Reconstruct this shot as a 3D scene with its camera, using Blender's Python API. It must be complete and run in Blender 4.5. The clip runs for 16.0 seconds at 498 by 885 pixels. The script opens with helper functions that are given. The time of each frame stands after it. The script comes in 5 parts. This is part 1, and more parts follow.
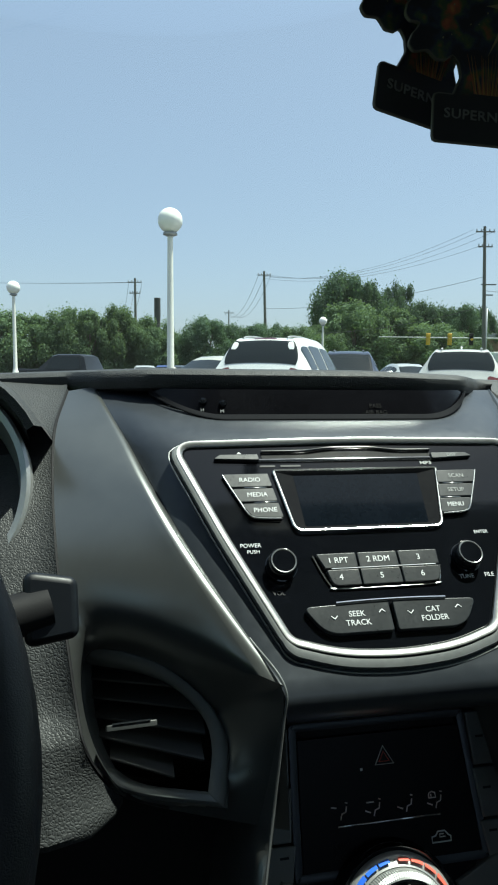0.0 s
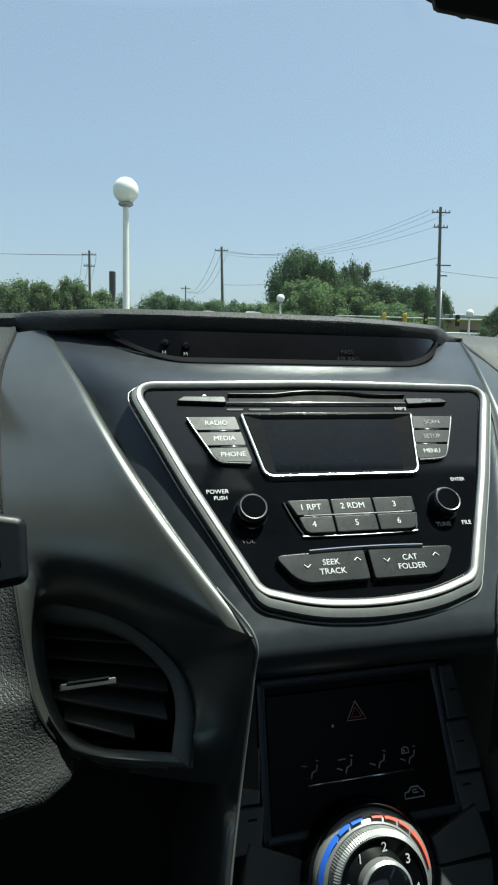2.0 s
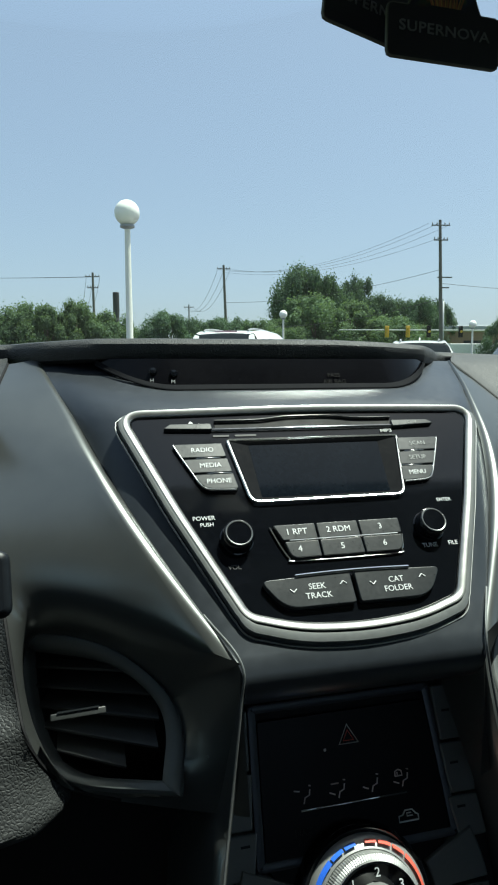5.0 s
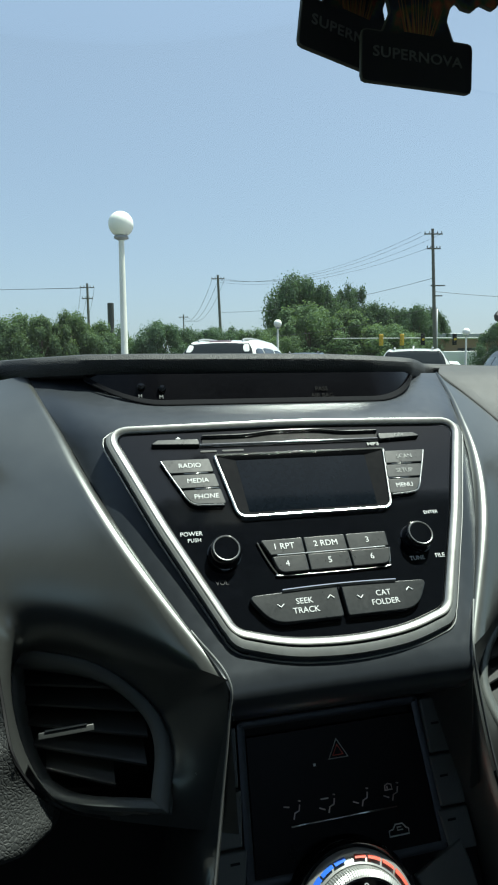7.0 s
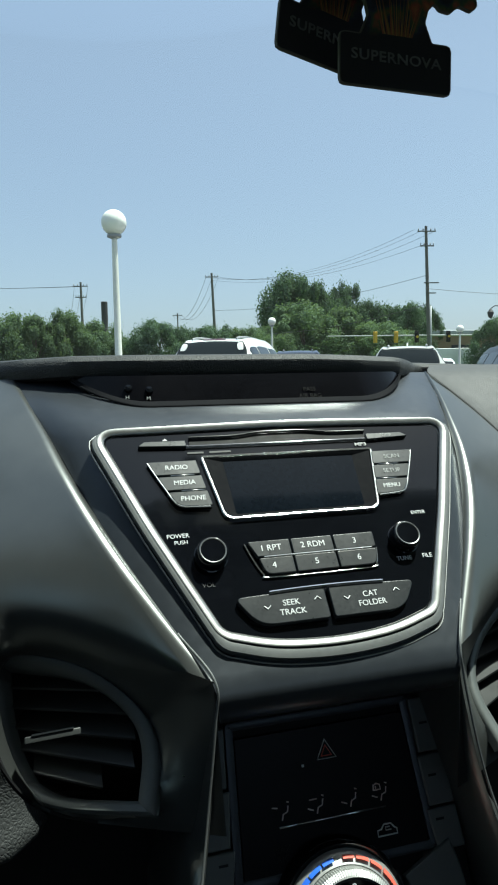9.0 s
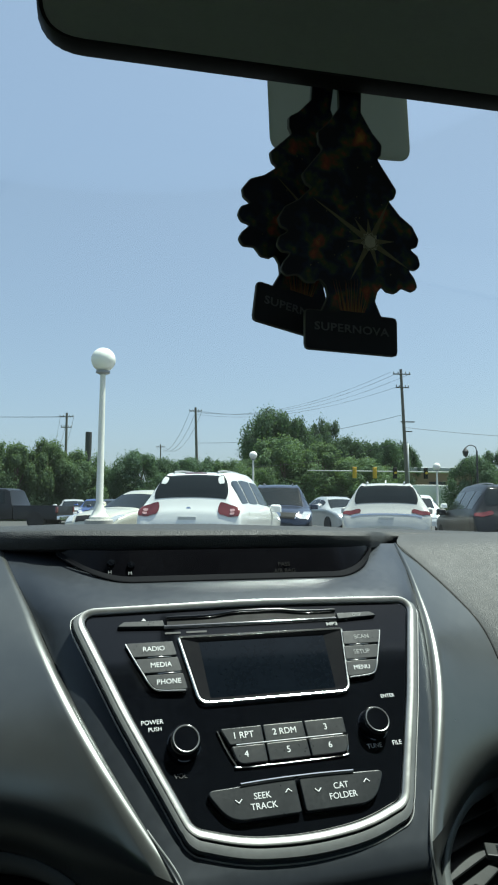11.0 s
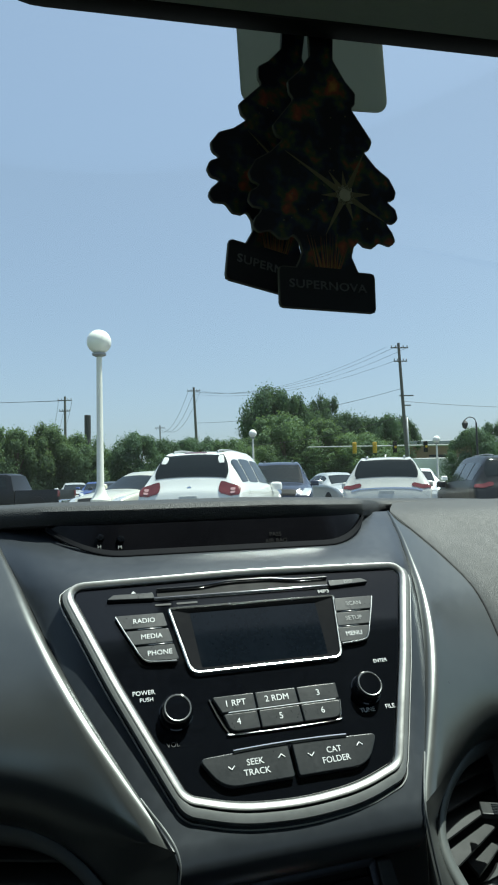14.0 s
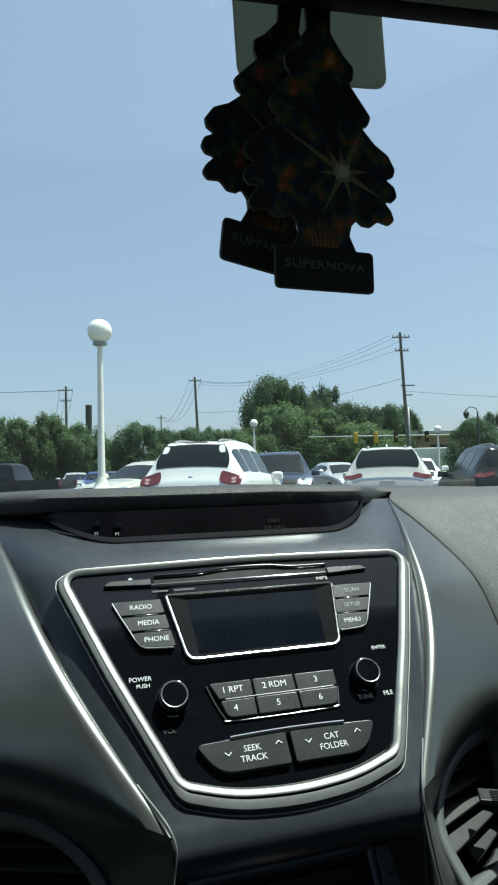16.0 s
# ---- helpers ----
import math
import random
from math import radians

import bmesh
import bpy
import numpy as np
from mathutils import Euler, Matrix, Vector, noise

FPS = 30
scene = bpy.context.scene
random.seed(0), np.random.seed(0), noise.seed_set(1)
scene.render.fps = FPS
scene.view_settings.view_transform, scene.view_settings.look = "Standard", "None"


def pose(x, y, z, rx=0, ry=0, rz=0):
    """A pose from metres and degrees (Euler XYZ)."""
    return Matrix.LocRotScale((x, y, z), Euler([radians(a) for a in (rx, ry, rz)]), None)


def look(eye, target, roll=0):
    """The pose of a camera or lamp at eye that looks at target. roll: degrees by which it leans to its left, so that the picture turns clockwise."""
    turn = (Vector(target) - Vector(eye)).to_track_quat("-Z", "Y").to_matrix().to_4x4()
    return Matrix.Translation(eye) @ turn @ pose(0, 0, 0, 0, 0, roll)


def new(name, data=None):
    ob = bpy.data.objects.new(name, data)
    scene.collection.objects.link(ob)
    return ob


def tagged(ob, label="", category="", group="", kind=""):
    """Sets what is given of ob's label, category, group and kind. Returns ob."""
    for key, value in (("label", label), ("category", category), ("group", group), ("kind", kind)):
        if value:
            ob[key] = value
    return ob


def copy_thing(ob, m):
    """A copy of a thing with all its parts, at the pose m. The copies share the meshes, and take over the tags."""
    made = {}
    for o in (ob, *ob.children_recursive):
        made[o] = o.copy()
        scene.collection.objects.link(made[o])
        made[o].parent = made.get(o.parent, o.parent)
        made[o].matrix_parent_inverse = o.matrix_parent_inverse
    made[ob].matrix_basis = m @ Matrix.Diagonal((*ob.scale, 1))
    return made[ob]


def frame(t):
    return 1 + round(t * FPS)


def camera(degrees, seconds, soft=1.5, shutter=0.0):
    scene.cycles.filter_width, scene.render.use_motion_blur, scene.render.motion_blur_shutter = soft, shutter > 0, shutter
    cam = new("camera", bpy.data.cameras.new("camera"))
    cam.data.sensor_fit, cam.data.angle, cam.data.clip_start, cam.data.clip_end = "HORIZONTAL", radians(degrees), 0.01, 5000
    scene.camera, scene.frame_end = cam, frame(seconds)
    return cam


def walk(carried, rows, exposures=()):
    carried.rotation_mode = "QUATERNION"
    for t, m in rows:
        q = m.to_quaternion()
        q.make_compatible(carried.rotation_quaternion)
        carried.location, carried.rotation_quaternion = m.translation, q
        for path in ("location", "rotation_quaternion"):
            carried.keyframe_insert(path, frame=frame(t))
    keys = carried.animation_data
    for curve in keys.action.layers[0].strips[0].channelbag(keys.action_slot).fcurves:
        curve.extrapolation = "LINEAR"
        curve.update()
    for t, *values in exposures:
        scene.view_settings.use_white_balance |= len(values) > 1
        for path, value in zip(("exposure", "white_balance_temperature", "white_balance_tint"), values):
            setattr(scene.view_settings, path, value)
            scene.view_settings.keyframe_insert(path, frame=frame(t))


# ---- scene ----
cam = camera(42.0, 16.0, soft=2.1)
EXPOSURE = 1.14
PATH = [
    (0, (0.037, 0.013, 1.092), (0.006, 2.001, 0.875), 0.6),
    (0.5, (0.027, 0.02, 1.084), (-0.033, 2.005, 0.85), 0.7),
    (1, (0.031, 0.027, 1.077), (0.046, 2.013, 0.841), 1.2),
    (1.5, (0.033, 0.041, 1.066), (0.1, 2.022, 0.801), 0.3),
    (2, (0.03, 0.043, 1.063), (0.134, 2.02, 0.78), 1.4),
    (2.5, (0.034, 0.041, 1.063), (0.124, 2.018, 0.775), 1.0),
    (3, (0.037, 0.041, 1.067), (0.114, 2.021, 0.795), 0.7),
    (3.5, (0.04, 0.041, 1.067), (0.11, 2.022, 0.798), 0.3),
    (4, (0.037, 0.049, 1.06), (0.086, 2.023, 0.742), 0.2),
    (4.5, (0.042, 0.043, 1.065), (0.116, 2.022, 0.788), 0.1),
    (6.8, (0.047, 0.032, 1.077), (0.143, 2.02, 0.883), -0.4),
    (7, (0.05, 0.035, 1.075), (0.147, 2.022, 0.869), -0.6),
    (7.5, (0.052, 0.036, 1.074), (0.156, 2.022, 0.866), -0.7),
    (8, (0.053, 0.035, 1.073), (0.16, 2.021, 0.86), -0.9),
    (8.2, (0.054, 0.036, 1.073), (0.164, 2.021, 0.851), -1.0),
    (10.3, (0.059, 0.027, 1.094), (0.218, 2.02, 1.034), 0.3),
    (10.5, (0.06, 0.019, 1.098), (0.249, 2.01, 1.096), 0.1),
    (11, (0.056, 0.002, 1.116), (0.23, 1.985, 1.308), 0.3),
    (11.5, (0.058, 0.002, 1.116), (0.233, 1.985, 1.309), -0.0),
    (12, (0.068, 0.006, 1.114), (0.265, 1.988, 1.292), -0.8),
    (12.5, (0.07, 0.005, 1.114), (0.271, 1.989, 1.277), -1.2),
    (13, (0.067, 0.008, 1.111), (0.25, 1.995, 1.245), -1.2),
    (13.5, (0.065, 0.007, 1.111), (0.242, 1.995, 1.245), -1.0),
    (14, (0.067, 0.008, 1.109), (0.242, 1.996, 1.235), -1.4),
    (14.5, (0.069, 0.009, 1.109), (0.248, 1.998, 1.222), -1.6),
    (15, (0.067, 0.009, 1.111), (0.231, 1.998, 1.239), -1.6),
    (15.5, (0.068, 0.013, 1.106), (0.235, 2.004, 1.195), -1.6),
    (16, (0.07, 0.013, 1.106), (0.241, 2.004, 1.201), -1.4),
]
walk(cam, [(t, look(eye, target, roll)) for t, eye, target, roll in PATH], [(0, EXPOSURE + 0.18, 6900, -2), (3, EXPOSURE + 0.12, 6900, -2), (8.2, EXPOSURE + 0.17, 6850, -2), (10.6, EXPOSURE + 0.06, 6750, -2), (16, EXPOSURE + 0.05, 6700, -2)])

# ---------- world, sun ----------
CAR = pose(0.120, 0.468, 0, 0, 0, 12.1)          # the frame of the car we sit in: x right, y ahead
SUN = CAR.to_3x3() @ Vector((0.338, 0.02, 0.941))
SUN.normalize()
world = bpy.data.worlds.new("sky")
scene.world = world
world.use_nodes = True
wn = world.node_tree.nodes
sky = wn.new("ShaderNodeTexSky")
sky.sky_type, sky.sun_disc = "NISHITA", False
sky.sun_elevation = math.asin(SUN.z)
sky.sun_rotation = math.atan2(SUN.x, SUN.y)
sky.air_density, sky.dust_density, sky.ozone_density = 1.0, 2.0, 1.5
# an even summer haze over the whole sky
haze = wn.new("ShaderNodeMix")
haze.data_type = "RGBA"
haze.inputs[0].default_value = 0.55
haze.inputs[7].default_value = (2.10, 2.72, 4.05, 1)
world.node_tree.links.new(sky.outputs[0], haze.inputs[6])
world.node_tree.links.new(haze.outputs[2], wn["Background"].inputs[0])
wn["Background"].inputs[1].default_value = 0.086
sun = new("sun", bpy.data.lights.new("sun", "SUN"))
sun.data.energy, sun.data.angle, sun.data.color = 4.0, radians(0.55), (0.955, 1.0, 0.985)
sun.matrix_world = look(Vector((0, 0, 30)) + SUN * 10, (0, 0, 30))


# ---------- materials ----------
def mat(name, color, rough=0.5, metal=0.0, vary=0.12, grain=0.0, grain_size=0.002, patch=0.05, leather=False, spec=0.5, coat=0.0, trans=0.0,
        emit=0.0, rand=0.0, rvary=0.12, normal_soft=0.0):
    """A procedural surface: colour with blotches at two scales, uneven gloss, fine relief."""
    m = bpy.data.materials.new(name)
    m.use_nodes = True
    nt, N = m.node_tree, m.node_tree.nodes
    b = N["Principled BSDF"]
    b.inputs["Roughness"].default_value, b.inputs["Metallic"].default_value = rough, metal
    b.inputs["Specular IOR Level"].default_value, b.inputs["Coat Weight"].default_value = spec, coat
    b.inputs["Coat Roughness"].default_value = 0.04
    b.inputs["Transmission Weight"].default_value = trans
    co = N.new("ShaderNodeTexCoord")
    n1 = N.new("ShaderNodeTexNoise")
    n1.inputs["Scale"].default_value, n1.inputs["Detail"].default_value = 1 / patch, 4
    n2 = N.new("ShaderNodeTexNoise")
    n2.inputs["Scale"].default_value, n2.inputs["Detail"].default_value = 9 / patch, 3
    for n in (n1, n2):
        nt.links.new(co.outputs["Object"], n.inputs["Vector"])
    add = N.new("ShaderNodeMath")
    add.operation = "ADD"
    nt.links.new(n1.outputs["Fac"], add.inputs[0])
    nt.links.new(n2.outputs["Fac"], add.inputs[1])
    ramp = N.new("ShaderNodeMapRange")
    ramp.inputs["From Min"].default_value, ramp.inputs["From Max"].default_value = 0.65, 1.35
    ramp.inputs["To Min"].default_value, ramp.inputs["To Max"].default_value = 1 - vary, 1 + vary
    nt.links.new(add.outputs[0], ramp.inputs["Value"])
    fac = ramp.outputs[0]
    if rand:
        oi = N.new("ShaderNodeObjectInfo")
        geo = N.new("ShaderNodeNewGeometry")
        s = N.new("ShaderNodeMath")
        s.operation = "ADD"
        nt.links.new(oi.outputs["Random"], s.inputs[0])
        nt.links.new(geo.outputs["Random Per Island"], s.inputs[1])
        r2 = N.new("ShaderNodeMapRange")
        r2.inputs["From Max"].default_value = 2
        r2.inputs["To Min"].default_value, r2.inputs["To Max"].default_value = 1 - rand, 1 + rand
        nt.links.new(s.outputs[0], r2.inputs["Value"])
        mu = N.new("ShaderNodeMath")
        mu.operation = "MULTIPLY"
        nt.links.new(fac, mu.inputs[0])
        nt.links.new(r2.outputs[0], mu.inputs[1])
        fac = mu.outputs[0]
    mix = N.new("ShaderNodeVectorMath")
    mix.operation = "SCALE"
    mix.inputs[0].default_value = color
    nt.links.new(fac, mix.inputs["Scale"])
    nt.links.new(mix.outputs[0], b.inputs["Base Color"])
    if rvary:
        rr = N.new("ShaderNodeMapRange")
        rr.inputs["From Min"].default_value, rr.inputs["From Max"].default_value = 0.65, 1.35
        rr.inputs["To Min"].default_value, rr.inputs["To Max"].default_value = rough * (1 - rvary), min(1, rough * (1 + rvary))
        nt.links.new(add.outputs[0], rr.inputs["Value"])
        nt.links.new(rr.outputs[0], b.inputs["Roughness"])
    if grain:
        bump = N.new("ShaderNodeBump")
        bump.inputs["Strength"].default_value, bump.inputs["Distance"].default_value = grain, grain_size * 0.35
        if leather:
            v = N.new("ShaderNodeTexVoronoi")
            v.feature = "DISTANCE_TO_EDGE"
            v.inputs["Scale"].default_value = 1 / grain_size
            wob = N.new("ShaderNodeTexNoise")
            wob.inputs["Scale"].default_value = 0.35 / grain_size
            nt.links.new(co.outputs["Object"], wob.inputs["Vector"])
            mixv = N.new("ShaderNodeVectorMath")
            mixv.operation = "MULTIPLY_ADD"
            mixv.inputs[1].default_value = (grain_size * 1.6,) * 3
            nt.links.new(wob.outputs["Color"], mixv.inputs[0])
            nt.links.new(co.outputs["Object"], mixv.inputs[2])
            nt.links.new(mixv.outputs[0], v.inputs["Vector"])
            cl = N.new("ShaderNodeMapRange")
            cl.inputs["From Max"].default_value = 0.28
            nt.links.new(v.outputs["Distance"], cl.inputs["Value"])
            nt.links.new(cl.outputs[0], bump.inputs["Height"])
        else:
            n3 = N.new("ShaderNodeTexNoise")
            n3.inputs["Scale"].default_value, n3.inputs["Detail"].default_value = 1 / grain_size, 2
            nt.links.new(co.outputs["Object"], n3.inputs["Vector"])
            nt.links.new(n3.outputs["Fac"], bump.inputs["Height"])
        nt.links.new(bump.outputs[0], b.inputs["Normal"])
    if emit:
        b.inputs["Emission Color"].default_value = (*color, 1)
        b.inputs["Emission Strength"].default_value = emit
    return m


def thin_glass(name, tint, gloss_rough=0.0, strength=1.0):
    m = bpy.data.materials.new(name)
    m.use_nodes = True
    nt, N = m.node_tree, m.node_tree.nodes
    N.remove(N["Principled BSDF"])
    t, g, f, mx = N.new("ShaderNodeBsdfTransparent"), N.new("ShaderNodeBsdfGlossy"), N.new("ShaderNodeFresnel"), N.new("ShaderNodeMixShader")
    t.inputs[0].default_value = (*tint, 1)
    g.inputs["Roughness"].default_value = gloss_rough
    f.inputs[0].default_value = 1.45
    k = N.new("ShaderNodeMath")
    k.operation = "MULTIPLY"
    k.inputs[1].default_value = strength
    nt.links.new(f.outputs[0], k.inputs[0])
    nt.links.new(k.outputs[0], mx.inputs[0])
    nt.links.new(t.outputs[0], mx.inputs[1])
    nt.links.new(g.outputs[0], mx.inputs[2])
    nt.links.new(mx.outputs[0], N["Material Output"].inputs[0])
    return m


M_PAD = mat("grained dash plastic", (0.028, 0.030, 0.0305), 0.60, spec=0.38, grain=0.45, grain_size=0.0022, leather=True, vary=0.1, patch=0.08)
M_PAD_FLAT = mat("fine grained dash plastic", (0.024, 0.0262, 0.0265), 0.58, grain=0.36, grain_size=0.0016, leather=True, vary=0.1, patch=0.08)
M_SATIN = mat("satin grey metallic paint", (0.142, 0.150, 0.147), 0.29, 0.8, vary=0.04, patch=0.12, rvary=0.06, grain=0.03, grain_size=0.0006)
M_SILVER = mat("bright satin silver trim", (0.46, 0.47, 0.465), 0.25, 0.95, vary=0.05, patch=0.03)
M_SILVER_MATT = mat("matt silver trim", (0.36, 0.37, 0.365), 0.40, 0.65, vary=0.05, patch=0.03, grain=0.05, grain_size=0.0004)
M_FRAME = mat("satin silver frame", (0.27, 0.275, 0.27), 0.33, 0.8, vary=0.05, patch=0.03)
M_SLOPE = mat("grey satin frame slope", (0.145, 0.152, 0.152), 0.42, 0.5, vary=0.05, patch=0.03, grain=0.05, grain_size=0.0004)
M_CHROME = mat("chrome", (0.75, 0.75, 0.76), 0.10, 1.0, vary=0.03, patch=0.02)
M_RING = mat("satin grey vent ring", (0.085, 0.093, 0.092), 0.45, 0.0, vary=0.06, patch=0.03, grain=0.04, grain_size=0.0006)
M_SLAT = mat("grey slat plastic", (0.017, 0.019, 0.019), 0.45, vary=0.1, patch=0.02, grain=0.1, grain_size=0.0006)
M_PIANO = mat("gloss black plastic", (0.003, 0.0036, 0.005), 0.07, vary=0.2, patch=0.04, rvary=0.2, spec=0.45)
M_SLATE = mat("dark slate plastic", (0.042, 0.048, 0.056), 0.36, 0.45, spec=0.5, vary=0.08, patch=0.06, grain=0.02, grain_size=0.0008)
M_BUTTON = mat("grey button plastic", (0.013, 0.0155, 0.0178), 0.30, 0.0, spec=0.5, vary=0.06, patch=0.02, grain=0.05, grain_size=0.0004)
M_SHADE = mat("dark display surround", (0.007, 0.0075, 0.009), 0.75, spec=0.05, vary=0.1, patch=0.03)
M_GLOSSBAR = mat("polished dark bar", (0.22, 0.225, 0.235), 0.08, 0.9, vary=0.1, patch=0.03)
M_SCREEN = mat("dark display glass", (0.004, 0.006, 0.009), 0.07, spec=0.2, vary=0.2, patch=0.03, rvary=0.2)
M_LENS = mat("smoked clock lens", (0.003, 0.003, 0.004), 0.2, spec=0.14, vary=0.2, patch=0.03)
M_BLACK = mat("matt black plastic", (0.011, 0.011, 0.012), 0.6, spec=0.15, vary=0.15, patch=0.05, grain=0.15, grain_size=0.001)
M_CPLATE = mat("black control plate", (0.004, 0.004, 0.005), 0.32, spec=0.12, vary=0.2, patch=0.03)
M_PADDLE = mat("smooth black plastic", (0.005, 0.0065, 0.009), 0.40, spec=0.3, vary=0.1, patch=0.03)
M_RUBBER = mat("black rubberised plastic", (0.014, 0.016, 0.019), 0.45, vary=0.12, patch=0.04, grain=0.2, grain_size=0.0012, leather=True)
M_WHITE = mat("white printing", (0.52, 0.54, 0.55), 0.5, vary=0.08, patch=0.01)
M_MARK = mat("pale grey printing", (0.50, 0.43, 0.43), 0.5, vary=0.1, patch=0.01)
M_DIM = mat("grey printing", (0.22, 0.23, 0.23), 0.5, vary=0.1, patch=0.01)
M_FAINT = mat("faint grey printing", (0.009, 0.009, 0.009), 0.5, spec=0.1, vary=0.1, patch=0.01)
M_TEXT = mat("grey card printing", (0.14, 0.14, 0.14), 0.5, vary=0.1, patch=0.01)
# dark enough to give VOL the knob's shadow; also the plain grey bars
M_VOL = mat("dull and shaded grey printing", (0.055, 0.056, 0.058), 0.5, spec=0.2, vary=0.1, patch=0.01)
M_KNOBRING = mat("dull silver knob ring", (0.17, 0.175, 0.175), 0.35, 0.7, vary=0.05, patch=0.02)
M_BLUE = mat("blue printing", (0.02, 0.12, 0.62), 0.45, vary=0.08, patch=0.01)
M_RED = mat("red printing", (0.62, 0.10, 0.07), 0.45, vary=0.08, patch=0.01)
M_LINER = mat("grey headliner cloth", (0.36, 0.37, 0.355), 0.95, grain=0.3, grain_size=0.002, vary=0.06)
M_DARKTRIM = mat("dark interior trim", (0.025, 0.025, 0.025), 0.7, grain=0.3, grain_size=0.002, vary=0.15)
M_MIRROR = mat("mirror glass", (0.80, 0.85, 0.83), 0.02, 1.0, vary=0.02)
M_TAG = mat("translucent grey plastic tag", (0.30, 0.31, 0.27), 0.5, vary=0.08, patch=0.04)
tn = M_TAG.node_tree.nodes
tag_mix, tag_thin = tn.new("ShaderNodeMixShader"), tn.new("ShaderNodeBsdfTranslucent")
tag_mix.inputs[0].default_value, tag_thin.inputs[0].default_value = 0.62, (0.48, 0.51, 0.45, 1)
M_TAG.node_tree.links.new(tn["Principled BSDF"].outputs[0], tag_mix.inputs[1])
M_TAG.node_tree.links.new(tag_thin.outputs[0], tag_mix.inputs[2])
M_TAG.node_tree.links.new(tag_mix.outputs[0], tn["Material Output"].inputs[0])
M_SHIELD = thin_glass("windscreen glass", (0.93, 0.96, 0.95), strength=0.10)
M_SIDEGLASS = thin_glass("green tinted side glass", (0.66, 0.74, 0.69), strength=0.6)
M_ASPHALT = mat("asphalt", (0.055, 0.055, 0.054), 0.9, grain=0.5, grain_size=0.012, vary=0.25, patch=1.6)
M_GRASS = mat("mown grass", (0.095, 0.165, 0.032), 0.95, grain=0.5, grain_size=0.05, vary=0.3, patch=2.5)
M_CONCRETE = mat("concrete", (0.38, 0.37, 0.34), 0.9, grain=0.4, grain_size=0.01, vary=0.15, patch=0.5)
M_LAMPPOST = mat("cream painted steel", (0.72, 0.71, 0.64), 0.45, vary=0.08, patch=0.4)
M_GLOBE = mat("opal white globe", (0.86, 0.85, 0.78), 0.25, vary=0.03, patch=0.2)
M_WOODPOLE = mat("weathered timber", (0.105, 0.10, 0.095), 0.9, grain=0.5, grain_size=0.03, vary=0.2, patch=0.6)
M_WIRE = mat("black cable", (0.03, 0.03, 0.032), 0.6)
M_STEEL = mat("galvanised steel", (0.30, 0.31, 0.32), 0.5, 0.5, vary=0.1, patch=0.3)
# leaf colours lifted and shifted to blue to stand for distance haze
M_LEAF = mat("green leaves", (0.100, 0.155, 0.085), 0.7, spec=0.15, vary=0.25, patch=1.2, rand=0.5)
M_LEAF_DARK = mat("dark green leaves", (0.072, 0.118, 0.076), 0.7, spec=0.15, vary=0.25, patch=1.2, rand=0.5)
for leaf_m, thin in ((M_LEAF, (0.13, 0.20, 0.06, 1)), (M_LEAF_DARK, (0.09, 0.15, 0.055, 1))):
    ln = leaf_m.node_tree.nodes
    leaf_mix, leaf_thin = ln.new("ShaderNodeMixShader"), ln.new("ShaderNodeBsdfTranslucent")
    leaf_mix.inputs[0].default_value, leaf_thin.inputs[0].default_value = 0.42, thin
    leaf_m.node_tree.links.new(ln["Principled BSDF"].outputs[0], leaf_mix.inputs[1])
    leaf_m.node_tree.links.new(leaf_thin.outputs[0], leaf_mix.inputs[2])
    leaf_m.node_tree.links.new(leaf_mix.outputs[0], ln["Material Output"].inputs[0])
M_BARK = mat("bark", (0.12, 0.095, 0.07), 0.9, grain=0.5, grain_size=0.03, vary=0.2, patch=0.3)
M_TYRE = mat("tyre rubber", (0.02, 0.02, 0.02), 0.8, vary=0.15)
M_CARGLASS = mat("tinted car glass", (0.012, 0.016, 0.018), 0.08, vary=0.1, spec=0.28)
M_TAILPALE = mat("pale pink lamp element", (0.50, 0.30, 0.30), 0.15, vary=0.1, coat=0.5)
M_TAIL = mat("red tail lamp lens", (0.125, 0.024, 0.026), 0.15, vary=0.15, patch=0.08, coat=0.5)
M_CLEARLAMP = mat("clear lamp lens", (0.55, 0.57, 0.58), 0.12, 0.4, vary=0.15, patch=0.08, coat=0.6)
M_PLATE = mat("white plate", (0.6, 0.6, 0.58), 0.5)
M_AMBER = mat("yellow signal housing", (0.55, 0.33, 0.03), 0.5)
M_BRICKB = mat("brown brick building", (0.19, 0.12, 0.085), 0.85, grain=0.3, grain_size=0.08, vary=0.12, patch=1.5)
M_WHITEWALL = mat("white cladding", (0.7, 0.7, 0.68), 0.6, vary=0.06, patch=1.5)


def paint(name, color, metal=0.0):
    return mat(name, color, 0.3, metal, vary=0.04, patch=0.5, coat=0.8)


# ---------- mesh tools ----------
BASE = {}


def thing(name, base=(0, 0, 0), frame_of=None, label="", category="", group="", kind=""):
    """An Empty at base, in the frame of the car we sit in or of the world."""
    e = new(name)
    e.empty_display_size = 0.05
    e.matrix_world = (frame_of if frame_of is not None else CAR) @ Matrix.Translation(base)
    BASE[e.name] = Vector(base)
    return tagged(e, label, category, group, kind)


